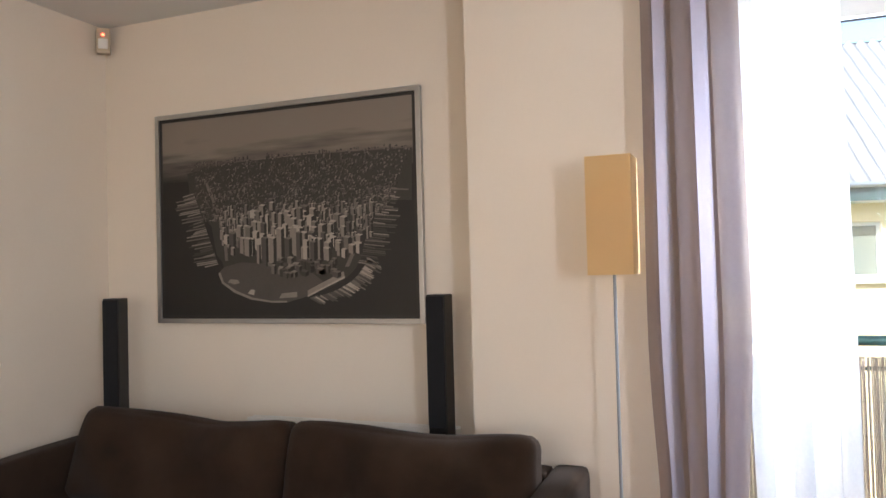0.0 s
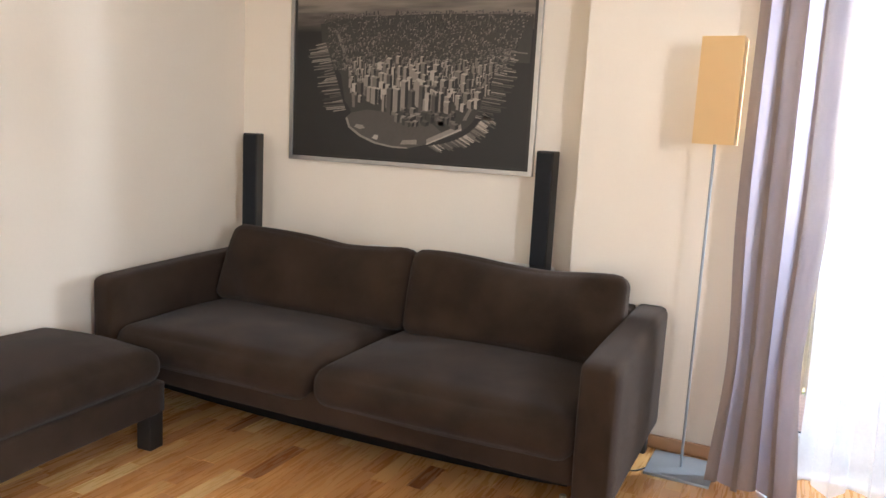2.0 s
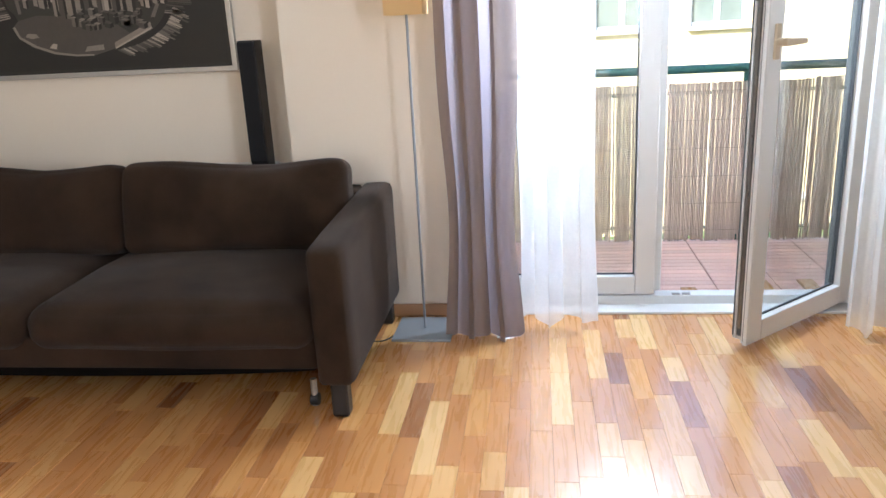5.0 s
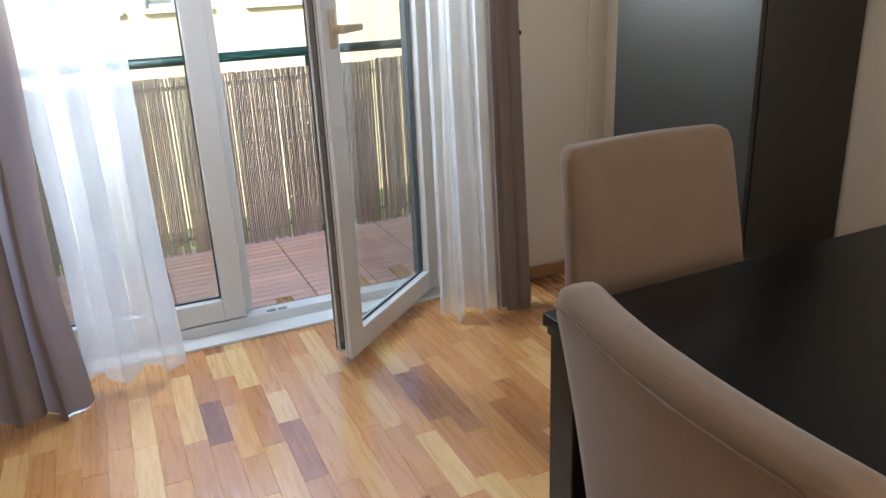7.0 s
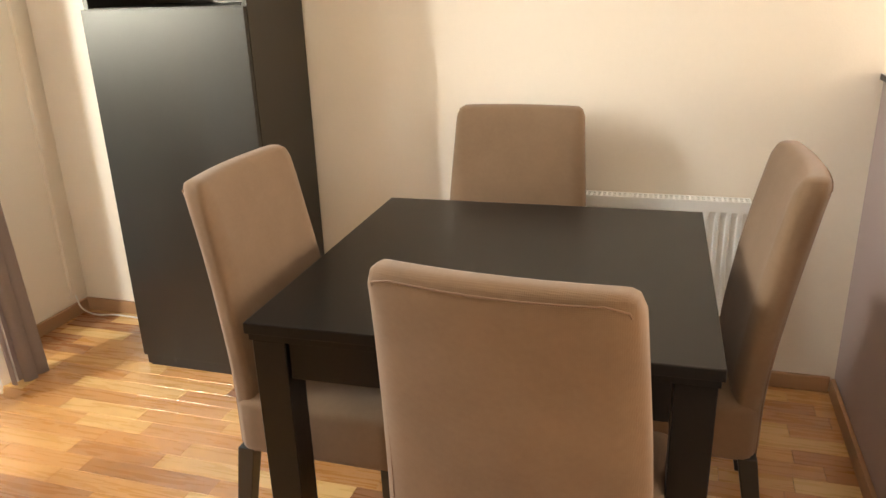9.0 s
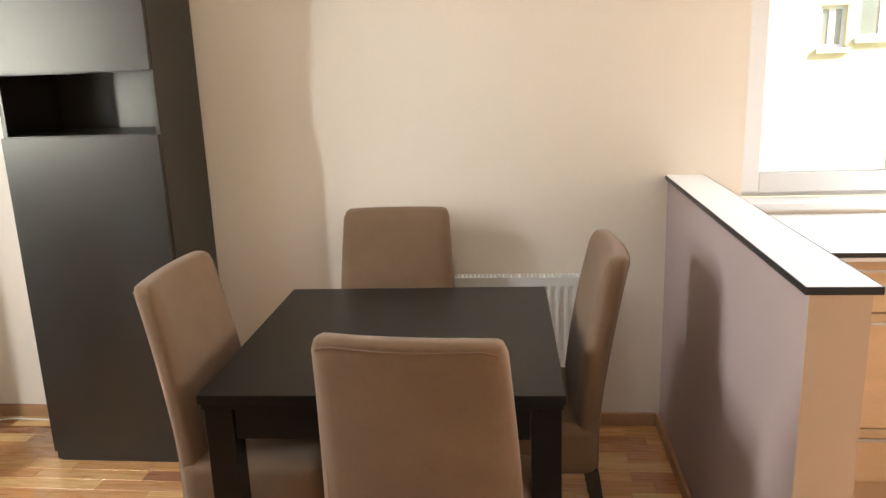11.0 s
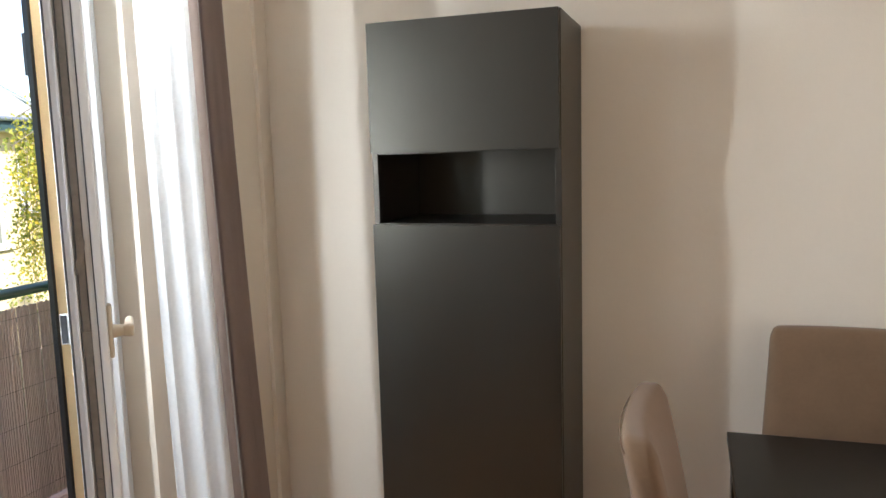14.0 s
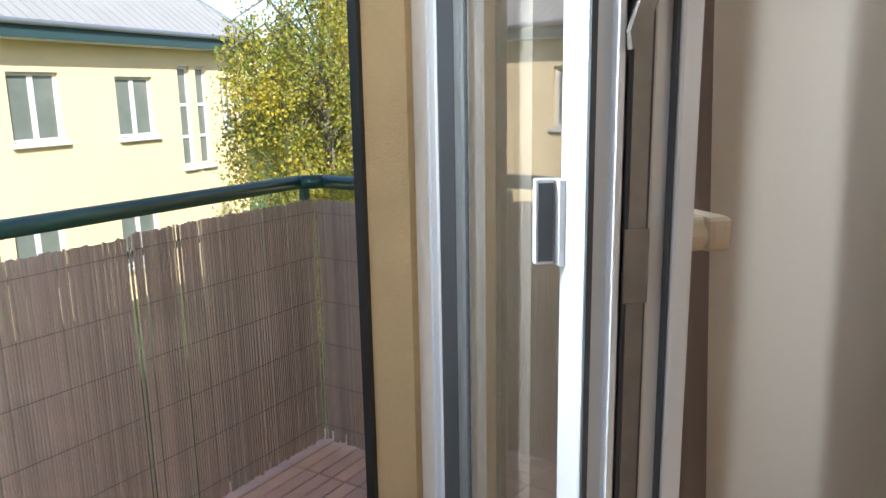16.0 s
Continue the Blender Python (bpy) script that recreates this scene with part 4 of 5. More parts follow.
# ---- picture on the wall ----
def sky_print():
    """Streaked clouds that fade from pale at the top to charcoal at the horizon of the print."""
    m = bpy.data.materials.new("print_ink_clouds")
    m.use_nodes = True
    nt = m.node_tree
    b = nt.nodes["Principled BSDF"]
    b.inputs["Roughness"].default_value = 0.45
    tc, sx, mp, n, k, rg, ramp = (nt.nodes.new(q) for q in ("ShaderNodeTexCoord", "ShaderNodeSeparateXYZ", "ShaderNodeMapping", "ShaderNodeTexNoise", "ShaderNodeMath", "ShaderNodeMapRange", "ShaderNodeValToRGB"))
    nt.links.new(tc.outputs["Object"], sx.inputs[0])
    rg.inputs["From Min"].default_value, rg.inputs["From Max"].default_value = 1.78, 2.10
    nt.links.new(sx.outputs["Z"], rg.inputs["Value"])
    mp.inputs["Scale"].default_value = (1.6, 1, 16)
    nt.links.new(tc.outputs["Object"], mp.inputs[0])
    n.inputs["Scale"].default_value, n.inputs["Detail"].default_value = 1.8, 6
    nt.links.new(mp.outputs[0], n.inputs[0])
    k.operation = "MULTIPLY_ADD"
    k.inputs[1].default_value = 0.9
    nt.links.new(n.outputs[0], k.inputs[0])
    nt.links.new(rg.outputs[0], k.inputs[2])
    e = ramp.color_ramp.elements
    e[0].position, e[0].color = 0.35, (0.016, 0.0135, 0.011, 1)
    e[1].position, e[1].color = 1.0, (0.21, 0.175, 0.14, 1)
    mid = e.new(0.62)
    mid.color = (0.060, 0.050, 0.040, 1)
    nt.links.new(k.outputs[0], ramp.inputs[0])
    nt.links.new(ramp.outputs[0], b.inputs["Base Color"])
    return m


PX0, PX1, PZ0, PZ1 = -1.665, -0.262, 1.112, 2.115
pic = thing("framed_picture", "large silver-framed black and white aerial city photograph on the wall", "picture")
for nm, d in (("frame_side", (PX0, PX0 + 0.022, 4.272, 4.298, PZ0, PZ1)), ("frame_side", (PX1 - 0.022, PX1, 4.272, 4.298, PZ0, PZ1)), ("frame_rail", (PX0 + 0.022, PX1 - 0.022, 4.272, 4.298, PZ0, PZ0 + 0.022)), ("frame_rail", (PX0 + 0.022, PX1 - 0.022, 4.272, 4.298, PZ1 - 0.022, PZ1))):
    boxpart(nm, d, M_STEEL, pic, 0.002)
greys = [mat("print_ink_%s" % w, tuple(v * k for k in (1.0, 0.86, 0.71)), 0.45, var=0.12, scale=14, fine=0.15, fscale=70) for w, v in
         (("black", 0.010), ("charcoal", 0.016), ("slate", 0.030), ("grey", 0.058), ("mid", 0.115), ("light", 0.19), ("pale", 0.31))]
greys.append(sky_print())
px0, px1, pz0, pz1 = PX0 + 0.022, PX1 - 0.022, PZ0 + 0.022, PZ1 - 0.022
pw, ph_ = px1 - px0, pz1 - pz0
verts, faces, mids = [], [], []


def ink(poly, layer, k):
    """A flat patch of the print, in parts of its width and height."""
    b = len(verts)
    verts.extend((px0 + u * pw, 4.2800 - layer * 0.00012, pz0 + v * ph_) for u, v in poly)
    faces.append(tuple(range(b, b + len(poly))))
    mids.append(k)


rnd = random.Random(7)
ink([(0, 0), (1, 0), (1, 1), (0, 1)], 0, 1)
ink([(0.012, 0.016), (0.988, 0.016), (0.988, 0.68), (0.012, 0.68)], 1, 0)
ink([(0.012, 0.68), (0.988, 0.68), (0.988, 0.984), (0.012, 0.984)], 1, 7)
# far land
ink([(0.13, 0.60), (0.98, 0.52), (0.985, 0.75), (0.62, 0.762), (0.30, 0.755), (0.12, 0.72)], 2, 2)


isl = [(0.53 + 0.27 * math.cos(a), 0.30 + 0.19 * math.sin(a)) for a in [math.pi + k * math.pi / 24 for k in range(25)]]
ink([(0.24, 0.31)] + isl[1:-1] + [(0.80, 0.33), (0.90, 0.60), (0.80, 0.72), (0.30, 0.72), (0.13, 0.60), (0.22, 0.45)], 3, 2)
ink([(0.245, 0.22), (0.26, 0.17), (0.31, 0.125), (0.38, 0.09), (0.46, 0.075), (0.52, 0.075), (0.62, 0.11), (0.66, 0.17), (0.60, 0.23), (0.46, 0.26), (0.34, 0.27), (0.27, 0.25)], 4, 3)
ink([(0.245, 0.22), (0.26, 0.17), (0.31, 0.125), (0.38, 0.09), (0.46, 0.075), (0.52, 0.075), (0.52, 0.083), (0.46, 0.084), (0.385, 0.10), (0.32, 0.133), (0.268, 0.177), (0.254, 0.225)], 4.2, 5)
ink([(0.285, 0.175), (0.31, 0.165), (0.335, 0.17), (0.325, 0.187), (0.295, 0.19)], 4.3, 5)
ink([(0.365, 0.12), (0.39, 0.112), (0.395, 0.135), (0.38, 0.14)], 4.3, 6)
ink([(0.49, 0.095), (0.56, 0.10), (0.56, 0.125), (0.50, 0.118)], 4.4, 5)
ink([(0.60, 0.10), (0.74, 0.185), (0.735, 0.215), (0.60, 0.13)], 4.4, 5)
ink([(0.60, 0.10), (0.74, 0.185), (0.738, 0.193), (0.60, 0.108)], 4.5, 6)
ink([(0.74, 0.235), (0.835, 0.48), (0.845, 0.478), (0.755, 0.235)], 4.4, 4)
ink([(0.275, 0.28), (0.265, 0.45), (0.19, 0.68), (0.20, 0.685), (0.28, 0.46), (0.287, 0.28)], 4.4, 4)
def tower(u, v, w, h, lay, k, dark):
    ink([(u, v), (u + w * 0.6, v - w * 0.25), (u + w * 0.6, v + h - w * 0.25), (u, v + h)], lay, k)
    ink([(u + w * 0.6, v - w * 0.25), (u + w, v), (u + w, v + h), (u + w * 0.6, v + h - w * 0.25)], lay, dark)
    ink([(u, v + h), (u + w * 0.6, v + h - w * 0.25), (u + w, v + h), (u + w * 0.4, v + h + w * 0.2)], lay + 0.01, min(6, k + 1))


for i in range(2200):
    v = 0.77 - 0.30 * i / 2200
    near = (0.77 - v) / 0.30
    u = rnd.uniform(0.12 + 0.06 * near, 0.985 - 0.10 * near)
    w, h = rnd.uniform(0.003, 0.008) + 0.004 * near, rnd.uniform(0.002, 0.007) + 0.012 * near * rnd.random()
    if math.exp(-((u - 0.55) / 0.2) ** 2) * 0.5 > rnd.random() and near < 0.3:
        h += 0.02 * rnd.random()
    tower(u, v, w, h, 5 + i * 0.001, rnd.choice((2, 2, 3, 3, 3, 4, 4)), rnd.choice((0, 1, 1, 2)))
for i in range(420):
    v = 0.50 - 0.16 * i / 420
    u = rnd.uniform(0.25, 0.84)
    tower(u, v, rnd.uniform(0.008, 0.016), rnd.uniform(0.012, 0.035) + 0.03 * rnd.random() ** 3, 8 + i * 0.002, rnd.choice((3, 4, 4, 5, 5)), rnd.choice((0, 0, 1)))
for i in range(150):
    v = 0.42 - 0.17 * i / 150
    u = rnd.gauss(0.53, 0.13)
    if not 0.27 + (0.10 if v < 0.30 else 0) < u < 0.80:
        continue
    mid = math.exp(-((u - 0.50) / 0.17) ** 2)
    tower(u, v, rnd.uniform(0.016, 0.032), 0.035 + rnd.uniform(0.0, 0.14) * mid, 10 + i * 0.003, rnd.choice((3, 4, 5, 5, 6)), rnd.choice((0, 0, 1)))
for i in range(40):
    v = 0.25 - 0.06 * i / 40
    tower(rnd.uniform(0.44, 0.70), v, rnd.uniform(0.018, 0.034), rnd.uniform(0.015, 0.045), 11 + i * 0.003, rnd.choice((2, 3, 3, 4)), 0)
for side in (-1, 1):
    for i in range(44):
        f = i / 44
        v = 0.25 + 0.36 * f
        l = rnd.uniform(0.04, 0.10)
        u = (0.245 - 0.10 * f - l) if side < 0 else (0.79 + 0.09 * f)
        ink([(u, v), (u + l, v - 0.022 * side * 0.6), (u + l, v - 0.022 * side * 0.6 + 0.006), (u, v + 0.006)], 4.5, rnd.choice((2, 3, 4, 5)))
for i in range(34):
    a = -0.15 - 1.25 * i / 34
    u, v = 0.55 + 0.27 * math.cos(a), 0.30 + 0.21 * math.sin(a)
    l = rnd.uniform(0.03, 0.07)
    ink([(u, v), (u + l * 0.8, v - l * 0.55), (u + l * 0.8 + 0.006, v - l * 0.5), (u + 0.008, v + 0.006)], 4.5, rnd.choice((3, 4, 5, 6)))
me = bpy.data.meshes.new("print")
me.from_pydata(verts, [], faces)
for g in greys:
    me.materials.append(g)
me.polygons.foreach_set("material_index", mids)
pr = new("print", me)
pr.parent = pic
pr["label"] = "dark sepia aerial city print"
boxpart("backing", (PX0 + 0.01, PX1 - 0.01, 4.283, 4.298, PZ0 + 0.01, PZ1 - 0.01), M_BLACK, pic)

# ---- balcony ----
BZ, BY, BX0, BX1 = -0.070, 5.465, -0.75, 3.385
structure("balcony_slab", [(BX0 - 0.05, BX1 + 0.05, 4.44, BY + 0.05, BZ - 0.20, BZ - 0.012)], M_GROUT)


def tube(bm, pts, r, n=14):
    for a, b in zip(pts, pts[1:]):
        cyl(bm, a, b, r, n=n)


railing = thing("balcony_railing", "dark green painted steel balcony railing", "railing")
bm = bmesh.new()
ZR = 0.945
tube(bm, [(BX0, 4.45, ZR), (BX0, BY, ZR), (BX1 - 0.06, BY, ZR), (BX1, BY - 0.07, ZR), (BX1, 4.45, ZR)], 0.025)
part("handrail", bm, M_RAIL, railing, smooth=True)
for x in (BX0, 0.25, 1.25, 2.25, BX1):
    boxpart("post", (x - 0.015, x + 0.015, BY + 0.012, BY + 0.042, BZ - 0.15, ZR), M_RAIL, railing, 0.003)
for z in (0.0, 0.80):
    boxpart("cross_bar", (BX0, BX1, BY + 0.015, BY + 0.030, z, z + 0.02), M_RAIL, railing, 0.002)
    boxpart("cross_bar", (BX1 + 0.015, BX1 + 0.030, 4.45, BY, z, z + 0.02), M_RAIL, railing, 0.002)
    boxpart("cross_bar", (BX0 - 0.030, BX0 - 0.015, 4.45, BY, z, z + 0.02), M_RAIL, railing, 0.002)


def reed_screen(name, label, p0, p1, z0, z1, seed, gaps=0.02, seams=()):
    r = random.Random(seed)
    p0, p1 = Vector(p0), Vector(p1)
    L = (p1 - p0).length
    d = (p1 - p0) / L
    q = Vector((-d.y, d.x, 0))
    vs, fs = [], []
    s = 0.0
    while s < L:
        rad = r.uniform(0.0034, 0.0060)
        s += rad
        c = p0 + d * s + q * r.uniform(-0.0015, 0.0015)
        t0, t1 = z0 + r.uniform(0, 0.012) + (r.uniform(0.0, 0.06) if r.random() < 0.08 else 0), z1 - r.uniform(0, 0.008)
        lean = r.uniform(-0.0015, 0.0015)
        b = len(vs)
        for z, o in ((t0, 0), (t1, lean)):
            for k in range(5):
                a = 2 * math.pi * (k + 0.5) / 5
                vs.append(tuple(c + d * (rad * math.cos(a) + o) + q * rad * math.sin(a) + Vector((0, 0, z))))
        for k in range(5):
            fs.append((b + k, b + (k + 1) % 5, b + 5 + (k + 1) % 5, b + 5 + k))
        fs.append(tuple(b + 5 + k for k in range(5)))
        s += rad * 0.96 + (r.uniform(0.002, 0.006) if r.random() < gaps else 0)
        if any(s - 2 * rad < k <= s for k in seams):
            s += 0.007
    e = thing(name, label, "reed screen")
    me = bpy.data.meshes.new("reeds")
    me.from_pydata(vs, [], fs)
    me.materials.append(M_REED2)
    o = tagged(new("reeds", me), kind="stuff")
    o.parent = e
    for k in range(6):
        z = z0 + 0.07 + k * (z1 - z0 - 0.12) / 5
        bm = bmesh.new()
        a, b = p0 - q * 0.007, p1 - q * 0.007
        cyl(bm, (a.x, a.y, z), (b.x, b.y, z), 0.0011, n=5)
        part("binding_wire", bm, M_LOCK, e)
    return e


GX = 2.60
reed_screen("reed_screen", "grey-brown reed privacy screen tied inside the balcony railing", (BX0 + 0.02, BY - 0.03, 0), (GX - 0.006, BY - 0.03, 0), BZ + 0.008, 0.875, 1, 0.02, (0.10, 0.63, 1.16, 1.69, 2.22, 2.77))
reed_screen("reed_screen", "grey-brown reed privacy screen with gaps, tied inside the balcony railing", (GX + 0.006, BY - 0.03, 0), (BX1 - 0.03, BY - 0.03, 0), BZ + 0.008, 0.885, 2, 0.05)
reed_screen("reed_screen", "grey-brown reed privacy screen across the balcony's end", (BX1 - 0.03, BY - 0.045, 0), (BX1 - 0.03, 4.46, 0), BZ + 0.008, 0.885, 3, 0.05)
reed_screen("reed_screen", "grey-brown reed privacy screen across the balcony's other end", (BX0 + 0.02, 4.46, 0), (BX0 + 0.02, BY - 0.045, 0), BZ + 0.008, 0.885, 4)

# perforated bracket on the outer wall beside the door
br = thing("wall_bracket", "dark steel perforated bracket on the yellow outer wall beside the door", "bracket", pose(2.45, 4.44, 1.80))
bm = bmesh.new()
for y0, y1, z0, z1 in ((0.0, 0.018, 0, 0.13), (0.062, 0.080, 0.0, 0.13), (0.018, 0.062, 0, 0.022), (0.018, 0.062, 0.054, 0.072), (0.018, 0.062, 0.110, 0.13)):
    box(bm, -0.004, 0.004, y0, y1, z0, z1)
bmesh.ops.remove_doubles(bm, verts=bm.verts[:], dist=0.0002)
part("web", bm, M_GASKET, br)
boxpart("base_plate", (-0.03, 0.03, 0.0, 0.004, -0.01, 0.14), M_GASKET, br, 0.001)

# ---- outdoors ----
structure("ground", [(-400, 400, 5.5, 800, -3.7, -3.5), (-400, 400, -400, 5.5, -3.7, -3.5)], M_GRASS)


def building(name, label, m, x0, x1, depth, zb, ze, wins, roof_mat, slope, skylights=(), hip=0.0, ribs=True, fh=0.33):
    b = thing(name, label, "house", m)
    T = 0.25
    # front wall cut round its openings
    xs = sorted({x0, x1, *[w[0] for w in wins], *[w[1] for w in wins]})
    zs = sorted({zb, ze, *[w[2] for w in wins], *[w[3] for w in wins]})
    solid = {(i, k): not any(w[0] <= xs[i] + 1e-6 and w[1] >= xs[i + 1] - 1e-6 and w[2] <= zs[k] + 1e-6 and w[3] >= zs[k + 1] - 1e-6 for w in wins)
             for i in range(len(xs) - 1) for k in range(len(zs) - 1)}
    bm = bmesh.new()
    vert = {}

    def vv(i, k, s):
        if (i, k, s) not in vert:
            vert[i, k, s] = bm.verts.new((xs[i], T * s, zs[k]))
        return vert[i, k, s]

    for (i, k), ok in solid.items():
        if not ok:
            continue
        bm.faces.new((vv(i, k, 0), vv(i + 1, k, 0), vv(i + 1, k + 1, 0), vv(i, k + 1, 0)))
        bm.faces.new((vv(i, k, 1), vv(i, k + 1, 1), vv(i + 1, k + 1, 1), vv(i + 1, k, 1)))
        for (di, dk), (p, q) in (((-1, 0), ((0, 0), (0, 1))), ((1, 0), ((1, 1), (1, 0))), ((0, -1), ((1, 0), (0, 0))), ((0, 1), ((0, 1), (1, 1)))):
            if not solid.get((i + di, k + dk), False):
                bm.faces.new((vv(i + p[0], k + p[1], 0), vv(i + q[0], k + q[1], 0), vv(i + q[0], k + q[1], 1), vv(i + p[0], k + p[1], 1)))
    part("wall", bm, M_YELLOW, b)
    boxpart("end_wall", (x0, x0 + T, T, depth, zb, ze), M_YELLOW, b)
    boxpart("end_wall", (x1 - T, x1, T, depth, zb, ze), M_YELLOW, b)
    boxpart("rear_wall", (x0, x1, depth, depth + T, zb, ze), M_YELLOW, b)
    for (a, c, z0, z1, lights) in wins:
        w = new("window")
        w.parent = b
        f = 0.07
        bm = bmesh.new()
        box(bm, a, a + f, 0.10, 0.16, z0, z1)
        box(bm, c - f, c, 0.10, 0.16, z0, z1)
        box(bm, a + f, c - f, 0.10, 0.16, z0, z0 + f)
        box(bm, a + f, c - f, 0.10, 0.16, z1 - f, z1)
        if lights == 2:
            k = (a + c) / 2
            box(bm, k - 0.06, k + 0.06, 0.098, 0.162, z0 + f, z1 - f)
        if lights == 3:
            for k in (z0 + (z1 - z0) * 0.30, z0 + (z1 - z0) * 0.62):
                box(bm, a + f, c - f, 0.098, 0.162, k - 0.04, k + 0.04)
        part("window_frame", bm, M_PVC, w)
        boxpart("pane", (a + f, c - f, 0.125, 0.135, z0 + f, z1 - f), M_FARGLASS, w)
        boxpart("window_sill", (a - 0.06, c + 0.06, -0.10, 0.12, z0 - 0.09, z0), M_PVC, w)
    # roof: front slope
    D = depth / 2 + 0.4
    zr = ze + fh
    bm = bmesh.new()
    n = max(2, int((x1 - x0 + 0.8) / 0.0467)) if ribs else 2
    prof = []
    for i in range(n + 1):
        x = x0 - 0.4 + (x1 - x0 + 0.8) * i / n
        ph = 0.055 * math.sin(i * math.pi / 3) if ribs else 0
        prof.append((x, ph))
    steps = 7
    rowsv = []
    for j in range(steps + 1):
        y = -0.45 + D * j / steps
        row = []
        for x, hgt in prof:
            xx = x
            if hip:
                lim = x1 + 0.4 - hip * (j / steps)
                xx = min(x, lim)
            row.append(bm.verts.new((xx, y, zr + slope * (y + 0.45) + hgt - 0.02 * (j % 2))))
        rowsv.append(row)
    for r0, r1 in zip(rowsv, rowsv[1:]):
        for k in range(len(prof) - 1):
            if (r0[k].co - r0[k + 1].co).length > 1e-4:
                bm.faces.new((r0[k], r0[k + 1], r1[k + 1], r1[k]))
    part("roof", bm, roof_mat, b)
    bm = bmesh.new()
    zt = zr + slope * D
    vs = [bm.verts.new(p) for p in ((x0 - 0.4, D - 0.45, zt - 0.03), (x1 + 0.4 - hip, D - 0.45, zt - 0.03), (x1 + 0.4, depth + 0.45, zr - 0.03), (x0 - 0.4, depth + 0.45, zr - 0.03))]
    bm.faces.new(vs)
    part("rear_roof", bm, roof_mat, b)
    if hip:
        bm = bmesh.new()
        vs = [bm.verts.new(p) for p in ((x1 + 0.4, -0.45, zr), (x1 + 0.4, depth + 0.45, zr), (x1 + 0.4 - hip, D - 0.45, zt - 0.02))]
        bm.faces.new(vs)
        part("end_roof", bm, roof_mat, b)
        bm = bmesh.new()
        tube(bm, [(x1 + 0.4, -0.45, zr), (x1 + 0.4 - hip, D - 0.45, zt)], 0.07, 8)
        part("hip_flashing", bm, M_TEAL, b)
    boxpart("fascia", (x0 - 0.4, x1 + 0.4, -0.50, -0.46, ze + 0.02, ze + fh), M_TEAL, b)
    boxpart("soffit", (x0 - 0.4, x1 + 0.4, -0.46, 0.0, ze, ze + 0.04), M_WHITE, b)
    bm = bmesh.new()
    cyl(bm, (x0 - 0.4, -0.56, ze + fh - 0.02), (x1 + 0.4, -0.56, ze + fh - 0.02), 0.06, n=10)
    part("gutter", bm, M_GREYMETAL, b)
    for sx, sz in skylights:
        e = new("skylight")
        e.parent = b
        y = sz
        ang = math.degrees(math.atan(slope))
        mm = pose(sx, y - 0.45, zr + slope * y + 0.05, ang, 0, 0)
        bm = bmesh.new()
        box(bm, -0.42, 0.42, 0, 1.25, -0.02, 0.07, mm)
        part("skylight_frame", bm, M_TEAL, e)
        bm = bmesh.new()
        box(bm, -0.33, 0.33, 0.10, 1.15, 0.07, 0.08, mm)
        part("pane", bm, M_FARGLASS, e)
    return b


wins = [(x, x + w, z0, z1, k) for x, w, z0, z1, k in (
    (-9.3, 1.2, 0.93, 2.0, 2), (-7.6, 1.2, 0.93, 2.0, 2), (-5.6, 1.2, 0.93, 2.0, 2), (-0.34, 1.22, 0.36, 1.75, 2), (2.36, 1.15, 0.31, 1.68, 2),
    (4.38, 0.45, -0.55, 1.95, 3), (5.03, 0.45, -0.55, 1.95, 3), (6.0, 0.5, 0.3, 1.68, 2),
    (-4.2, 1.3, -2.8, -1.3, 2), (-0.60, 1.19, -2.8, -1.3, 2), (2.13, 1.19, -2.7, -1.25, 2))]
building("apartment_house", "yellow rendered house with grey corrugated roof, teal fascia and white windows", pose(9.75, 18.67, 0, 0, 0, 9.6), -9.8, 6.9, 10.0, -3.5, 2.35, wins, M_ROOF, 0.75, skylights=((-4.6, 1.25), (0.05, 1.35), (1.55, 1.3), (4.9, 1.9)), hip=3.0)
ewins = [(x, x + w, z0, z1, 2) for x, w, z0, z1 in ((-2.2, 1.2, 0.9, 2.0), (1.1, 0.5, 1.55, 2.35), (1.8, 0.95, 1.72, 2.6), (4.8, 1.2, 0.9, 2.0), (-5.5, 1.2, 0.9, 2.0))]
building("neighbouring_house", "pale yellow rendered house with teal fascia and white windows", pose(16.0, -3.0, 0, 0, 0, -90), -9, 9, 9, -3.5, 3.43, ewins, M_ROOF, 0.6, fh=0.55)
building("low_house", "low pale house with a dark tiled roof", pose(-2.5, 24.0, 0, 0, 0, 4), -7, 4.2, 8, -3.5, -2.2, [(1.0, 2.2, -3.0, -2.4, 2)], M_ROOF2, 0.62, ribs=False)


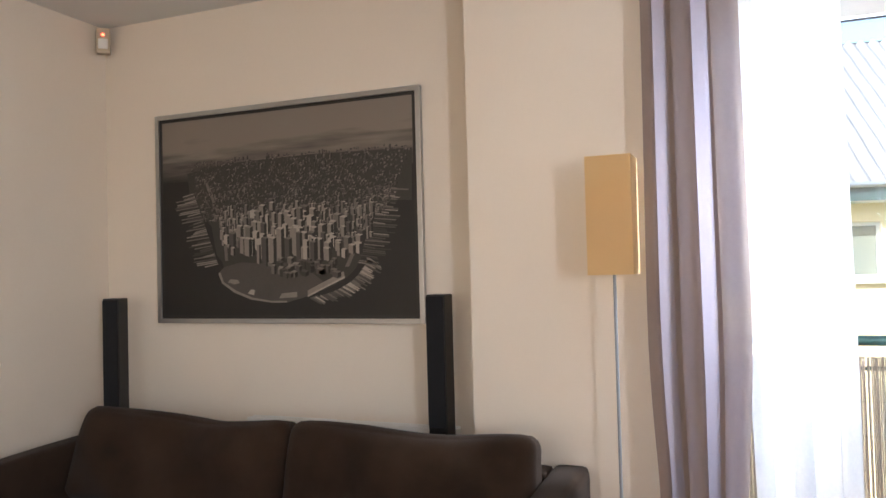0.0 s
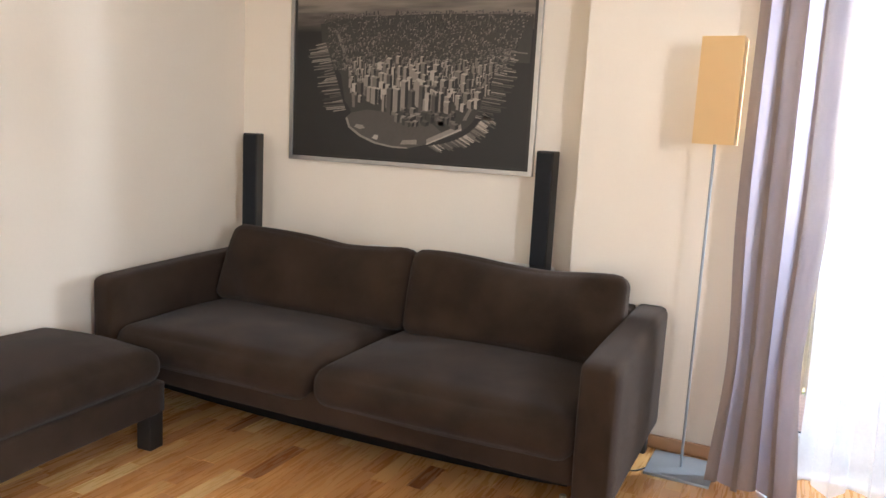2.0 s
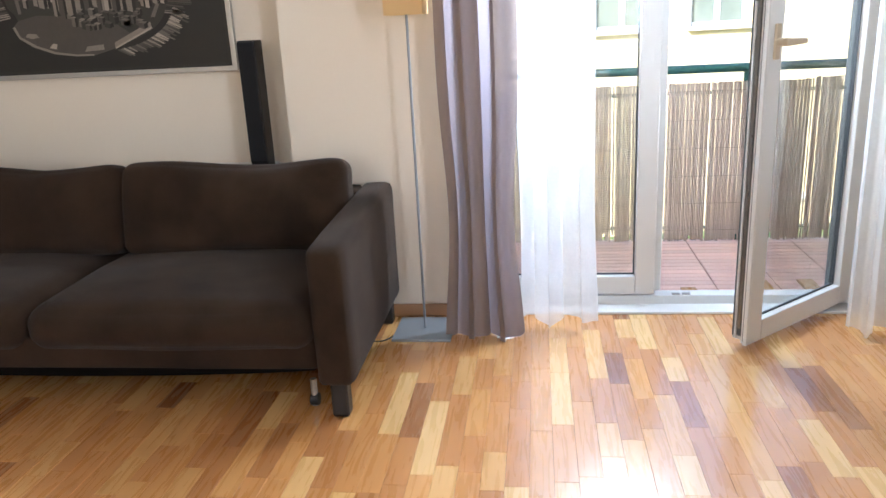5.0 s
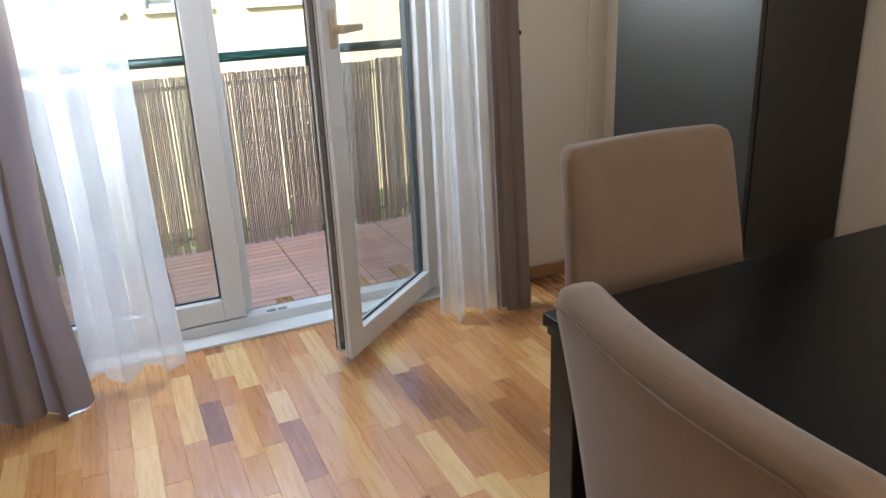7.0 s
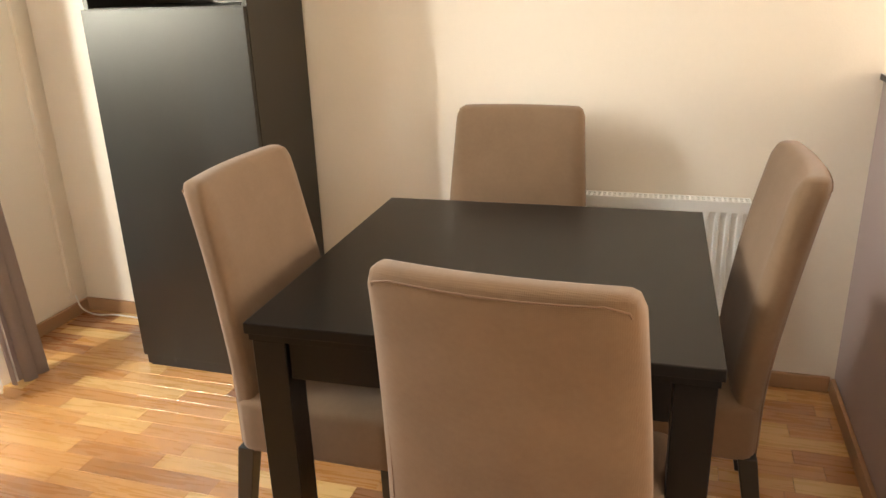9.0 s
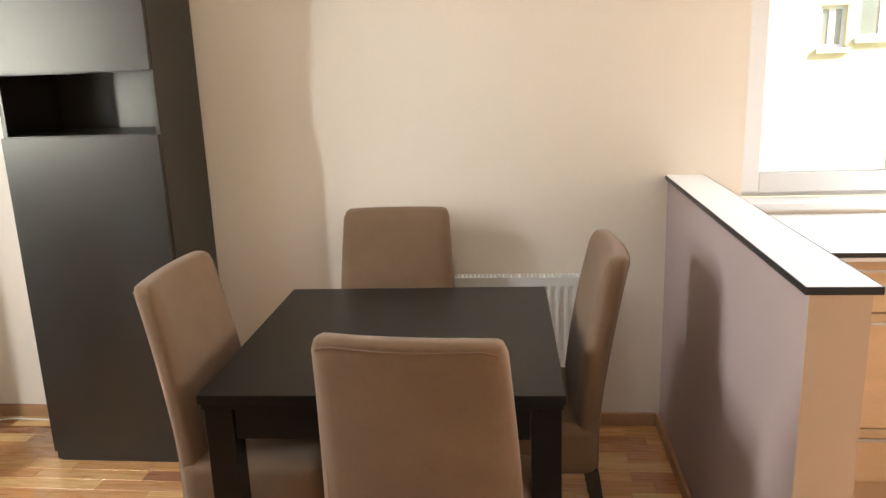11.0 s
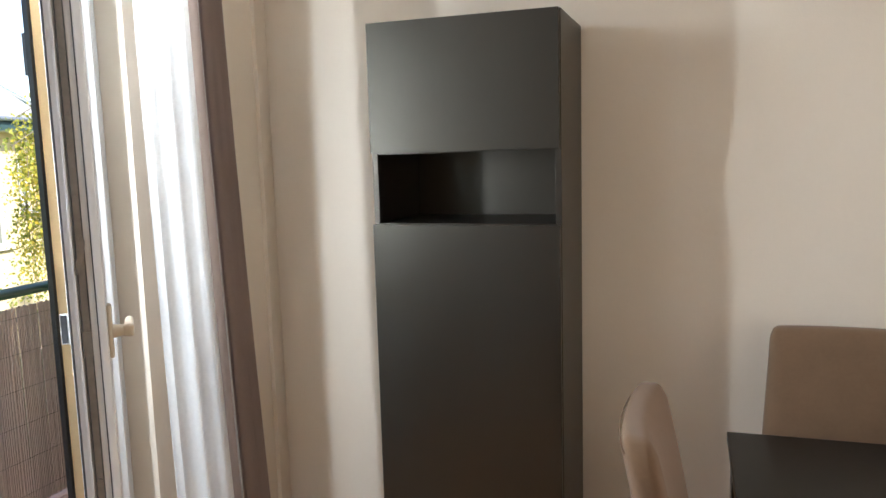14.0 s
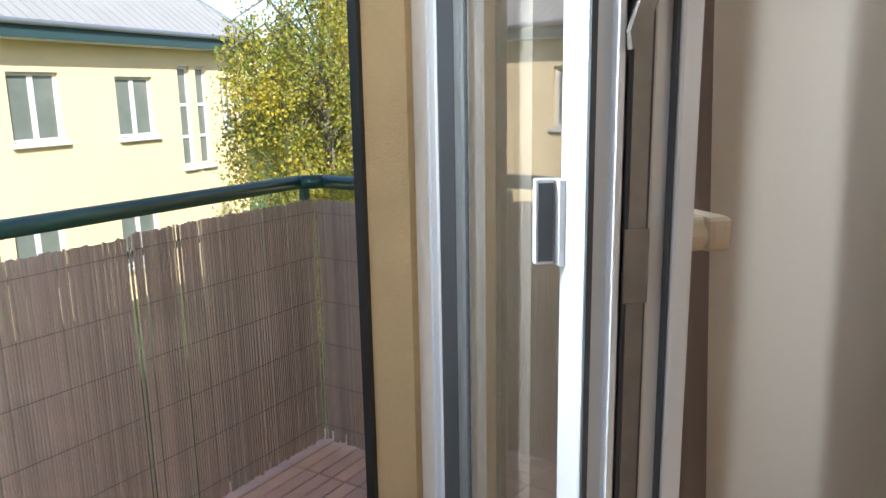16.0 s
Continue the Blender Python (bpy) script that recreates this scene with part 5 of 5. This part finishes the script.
def birch(name, label, base, height, rad, seed, leaves):
    r = random.Random(seed)
    t = thing(name, label, "tree", Matrix.Translation(base))
    bm = bmesh.new()
    pts = [Vector((0.10 * math.sin(k * 0.9 + seed), 0.08 * math.cos(k * 1.1), height * k / 9)) for k in range(10)]
    for k in range(9):
        cyl(bm, pts[k], pts[k + 1], 0.13 * (1 - k / 9.6), 0.13 * (1 - (k + 1) / 9.6), n=9)
    ends = []
    for k in range(60):
        f = r.uniform(0.22, 0.98)
        p = pts[min(8, int(f * 9))].lerp(pts[min(9, int(f * 9) + 1)], f * 9 % 1)
        a = r.uniform(0, 6.283)
        prof = math.sin(math.pi * min(1, (f - 0.12) / 0.95)) ** 0.6
        l = rad * prof * r.uniform(0.45, 1.1)
        mid = p + Vector((math.cos(a) * l * 0.6, math.sin(a) * l * 0.6, l * 0.45))
        tip = p + Vector((math.cos(a) * l, math.sin(a) * l, l * 0.25))
        cyl(bm, p, mid, 0.028, 0.014, n=5)
        cyl(bm, mid, tip, 0.014, 0.006, n=5)
        for q in range(9):
            s = mid.lerp(tip, r.random()) + Vector((r.uniform(-.25, .25), r.uniform(-.25, .25), 0))
            drop = r.uniform(0.6, 2.1)
            ends.append((s, drop))
            cyl(bm, s, s + Vector((r.uniform(-.05, .05), r.uniform(-.05, .05), -drop)), 0.004, 0.002, n=3)
    part("trunk", bm, M_BARK, t)
    vs, fs = [], []
    for i in range(leaves):
        s, drop = ends[r.randrange(len(ends))]
        z = r.random() ** 0.8 * drop
        c = s + Vector((r.gauss(0, 0.07 + 0.06 * z), r.gauss(0, 0.07 + 0.06 * z), -z))
        sz = r.uniform(0.020, 0.040)
        d = Vector((r.gauss(0, 1), r.gauss(0, 1), r.gauss(-0.8, 0.8))).normalized()
        e = d.cross(Vector((r.gauss(0, 1), r.gauss(0, 1), r.gauss(0, 1)))).normalized()
        b = len(vs)
        vs.extend((c + d * sz, c + e * sz * 0.6, c - d * sz * 0.8, c - e * sz * 0.6))
        fs.append((b, b + 1, b + 2, b + 3))
    me = bpy.data.meshes.new("crown")
    me.from_pydata([tuple(v) for v in vs], [], fs)
    me.materials.append(M_LEAF)
    o = tagged(new("crown", me), kind="stuff")
    o.parent = t
    return t


birch("birch_tree", "weeping birch with yellow-green autumn leaves before the yellow house", (10.45, 11.4, -3.5), 8.7, 2.0, 7, 85000)
birch("birch_tree", "young birch with green autumn leaves behind the balcony", (13.2, 13.2, -3.5), 6.5, 1.8, 9, 40000)
birch("birch_tree", "birch with green leaves beyond the low house", (-1.5, 19.0, -3.5), 3.9, 1.5, 12, 16000)

# ---- floor pieces: balcony tiles ----
bal = tagged(new("balcony_floor"), kind="structure")
slat = {}
for along in (0, 1):
    me = bpy.data.meshes.new("deck_slat")
    bm = bmesh.new()
    a, b = (0.296, 0.0555) if along == 0 else (0.0555, 0.296)
    box(bm, 0.002, a, 0.002, b, -0.014, 0.0)
    bmesh.ops.bevel(bm, geom=[e for e in bm.edges if all(v.co.z > -0.001 for v in e.verts)], offset=0.0015, segments=1, affect="EDGES")
    bm.to_mesh(me)
    bm.free()
    me.materials.append(M_TILE)
    slat[along] = me
for iy in range(4):
    for ix in range(14):
        x, y = BX0 + 0.3 * ix, 4.44 + 0.3 * iy
        if y > BY - 0.1 or x > BX1 - 0.1:
            continue
        for k in range(5):
            if y + 0.06 * k > BY:
                continue
            o = new("deck_slat", slat[0])
            o.location = (x, y + 0.06 * k, BZ)
            o.parent = bal

# ---- parquet ----
fl = tagged(new("floor"), kind="structure")
SW, SL = 0.0705, 0.46
rp = random.Random(5)
lens = (0.20, 0.26, 0.32, 0.38, 0.45)
protos = {}
for l in lens:
    me = bpy.data.meshes.new("parquet_stave")
    bm = bmesh.new()
    box(bm, 0.0002, SW - 0.0002, 0.0003, l - 0.0003, -0.012, 0.0)
    bmesh.ops.bevel(bm, geom=[e for e in bm.edges if all(v.co.z > -0.001 for v in e.verts)], offset=0.0005, segments=1, affect="EDGES")
    bm.to_mesh(me)
    bm.free()
    me.materials.append(M_PARQUET)
    protos[l] = me
allst = []
x = WX
while x < EX - 0.001:
    y = SY - rp.uniform(0, 0.3)
    lim = 4.19 if DX0 - 0.02 < x + SW / 2 < DX1 + 0.02 else (PY if x + SW / 2 < 0.005 else NY)
    while y < lim:
        l = rp.choice(lens)
        allst.append((x, y, l, lim))
        y += l
    x += SW
near = sorted(allst, key=lambda s: math.hypot(s[0] - 1.35, s[1] + s[2] / 2 - 3.2))[:300]
nearset = set((s[0], s[1]) for s in near)
for x, y, l, lim in near:
    o = new("parquet_stave", protos[l])
    o.location = (x, y, 0)
    o.parent = fl
vs, fs = [], []
for x, y, l, lim in allst:
    if (x, y) in nearset:
        continue
    b = len(vs)
    x0, x1, y0, y1 = x + 0.0002, min(x + SW - 0.0002, EX), y + 0.0003, min(y + l - 0.0003, lim)
    vs.extend([(x0, y0, -0.012), (x1, y0, -0.012), (x1, y1, -0.012), (x0, y1, -0.012), (x0, y0, -0.0005), (x1, y0, -0.0005), (x1, y1, -0.0005), (x0, y1, -0.0005),
               (x0 + 0.0005, y0 + 0.0005, 0), (x1 - 0.0005, y0 + 0.0005, 0), (x1 - 0.0005, y1 - 0.0005, 0), (x0 + 0.0005, y1 - 0.0005, 0)])
    fs.append((b + 8, b + 9, b + 10, b + 11))
    for a, c in ((0, 1), (1, 2), (2, 3), (3, 0)):
        fs.append((b + a, b + c, b + 4 + c, b + 4 + a))
        fs.append((b + 4 + a, b + 4 + c, b + 8 + c, b + 8 + a))
me = bpy.data.meshes.new("parquet_staves_far")
me.from_pydata(vs, [], fs)
me.materials.append(M_PARQUET)
o = tagged(new("parquet_staves_far", me), kind="stuff")
o.parent = fl
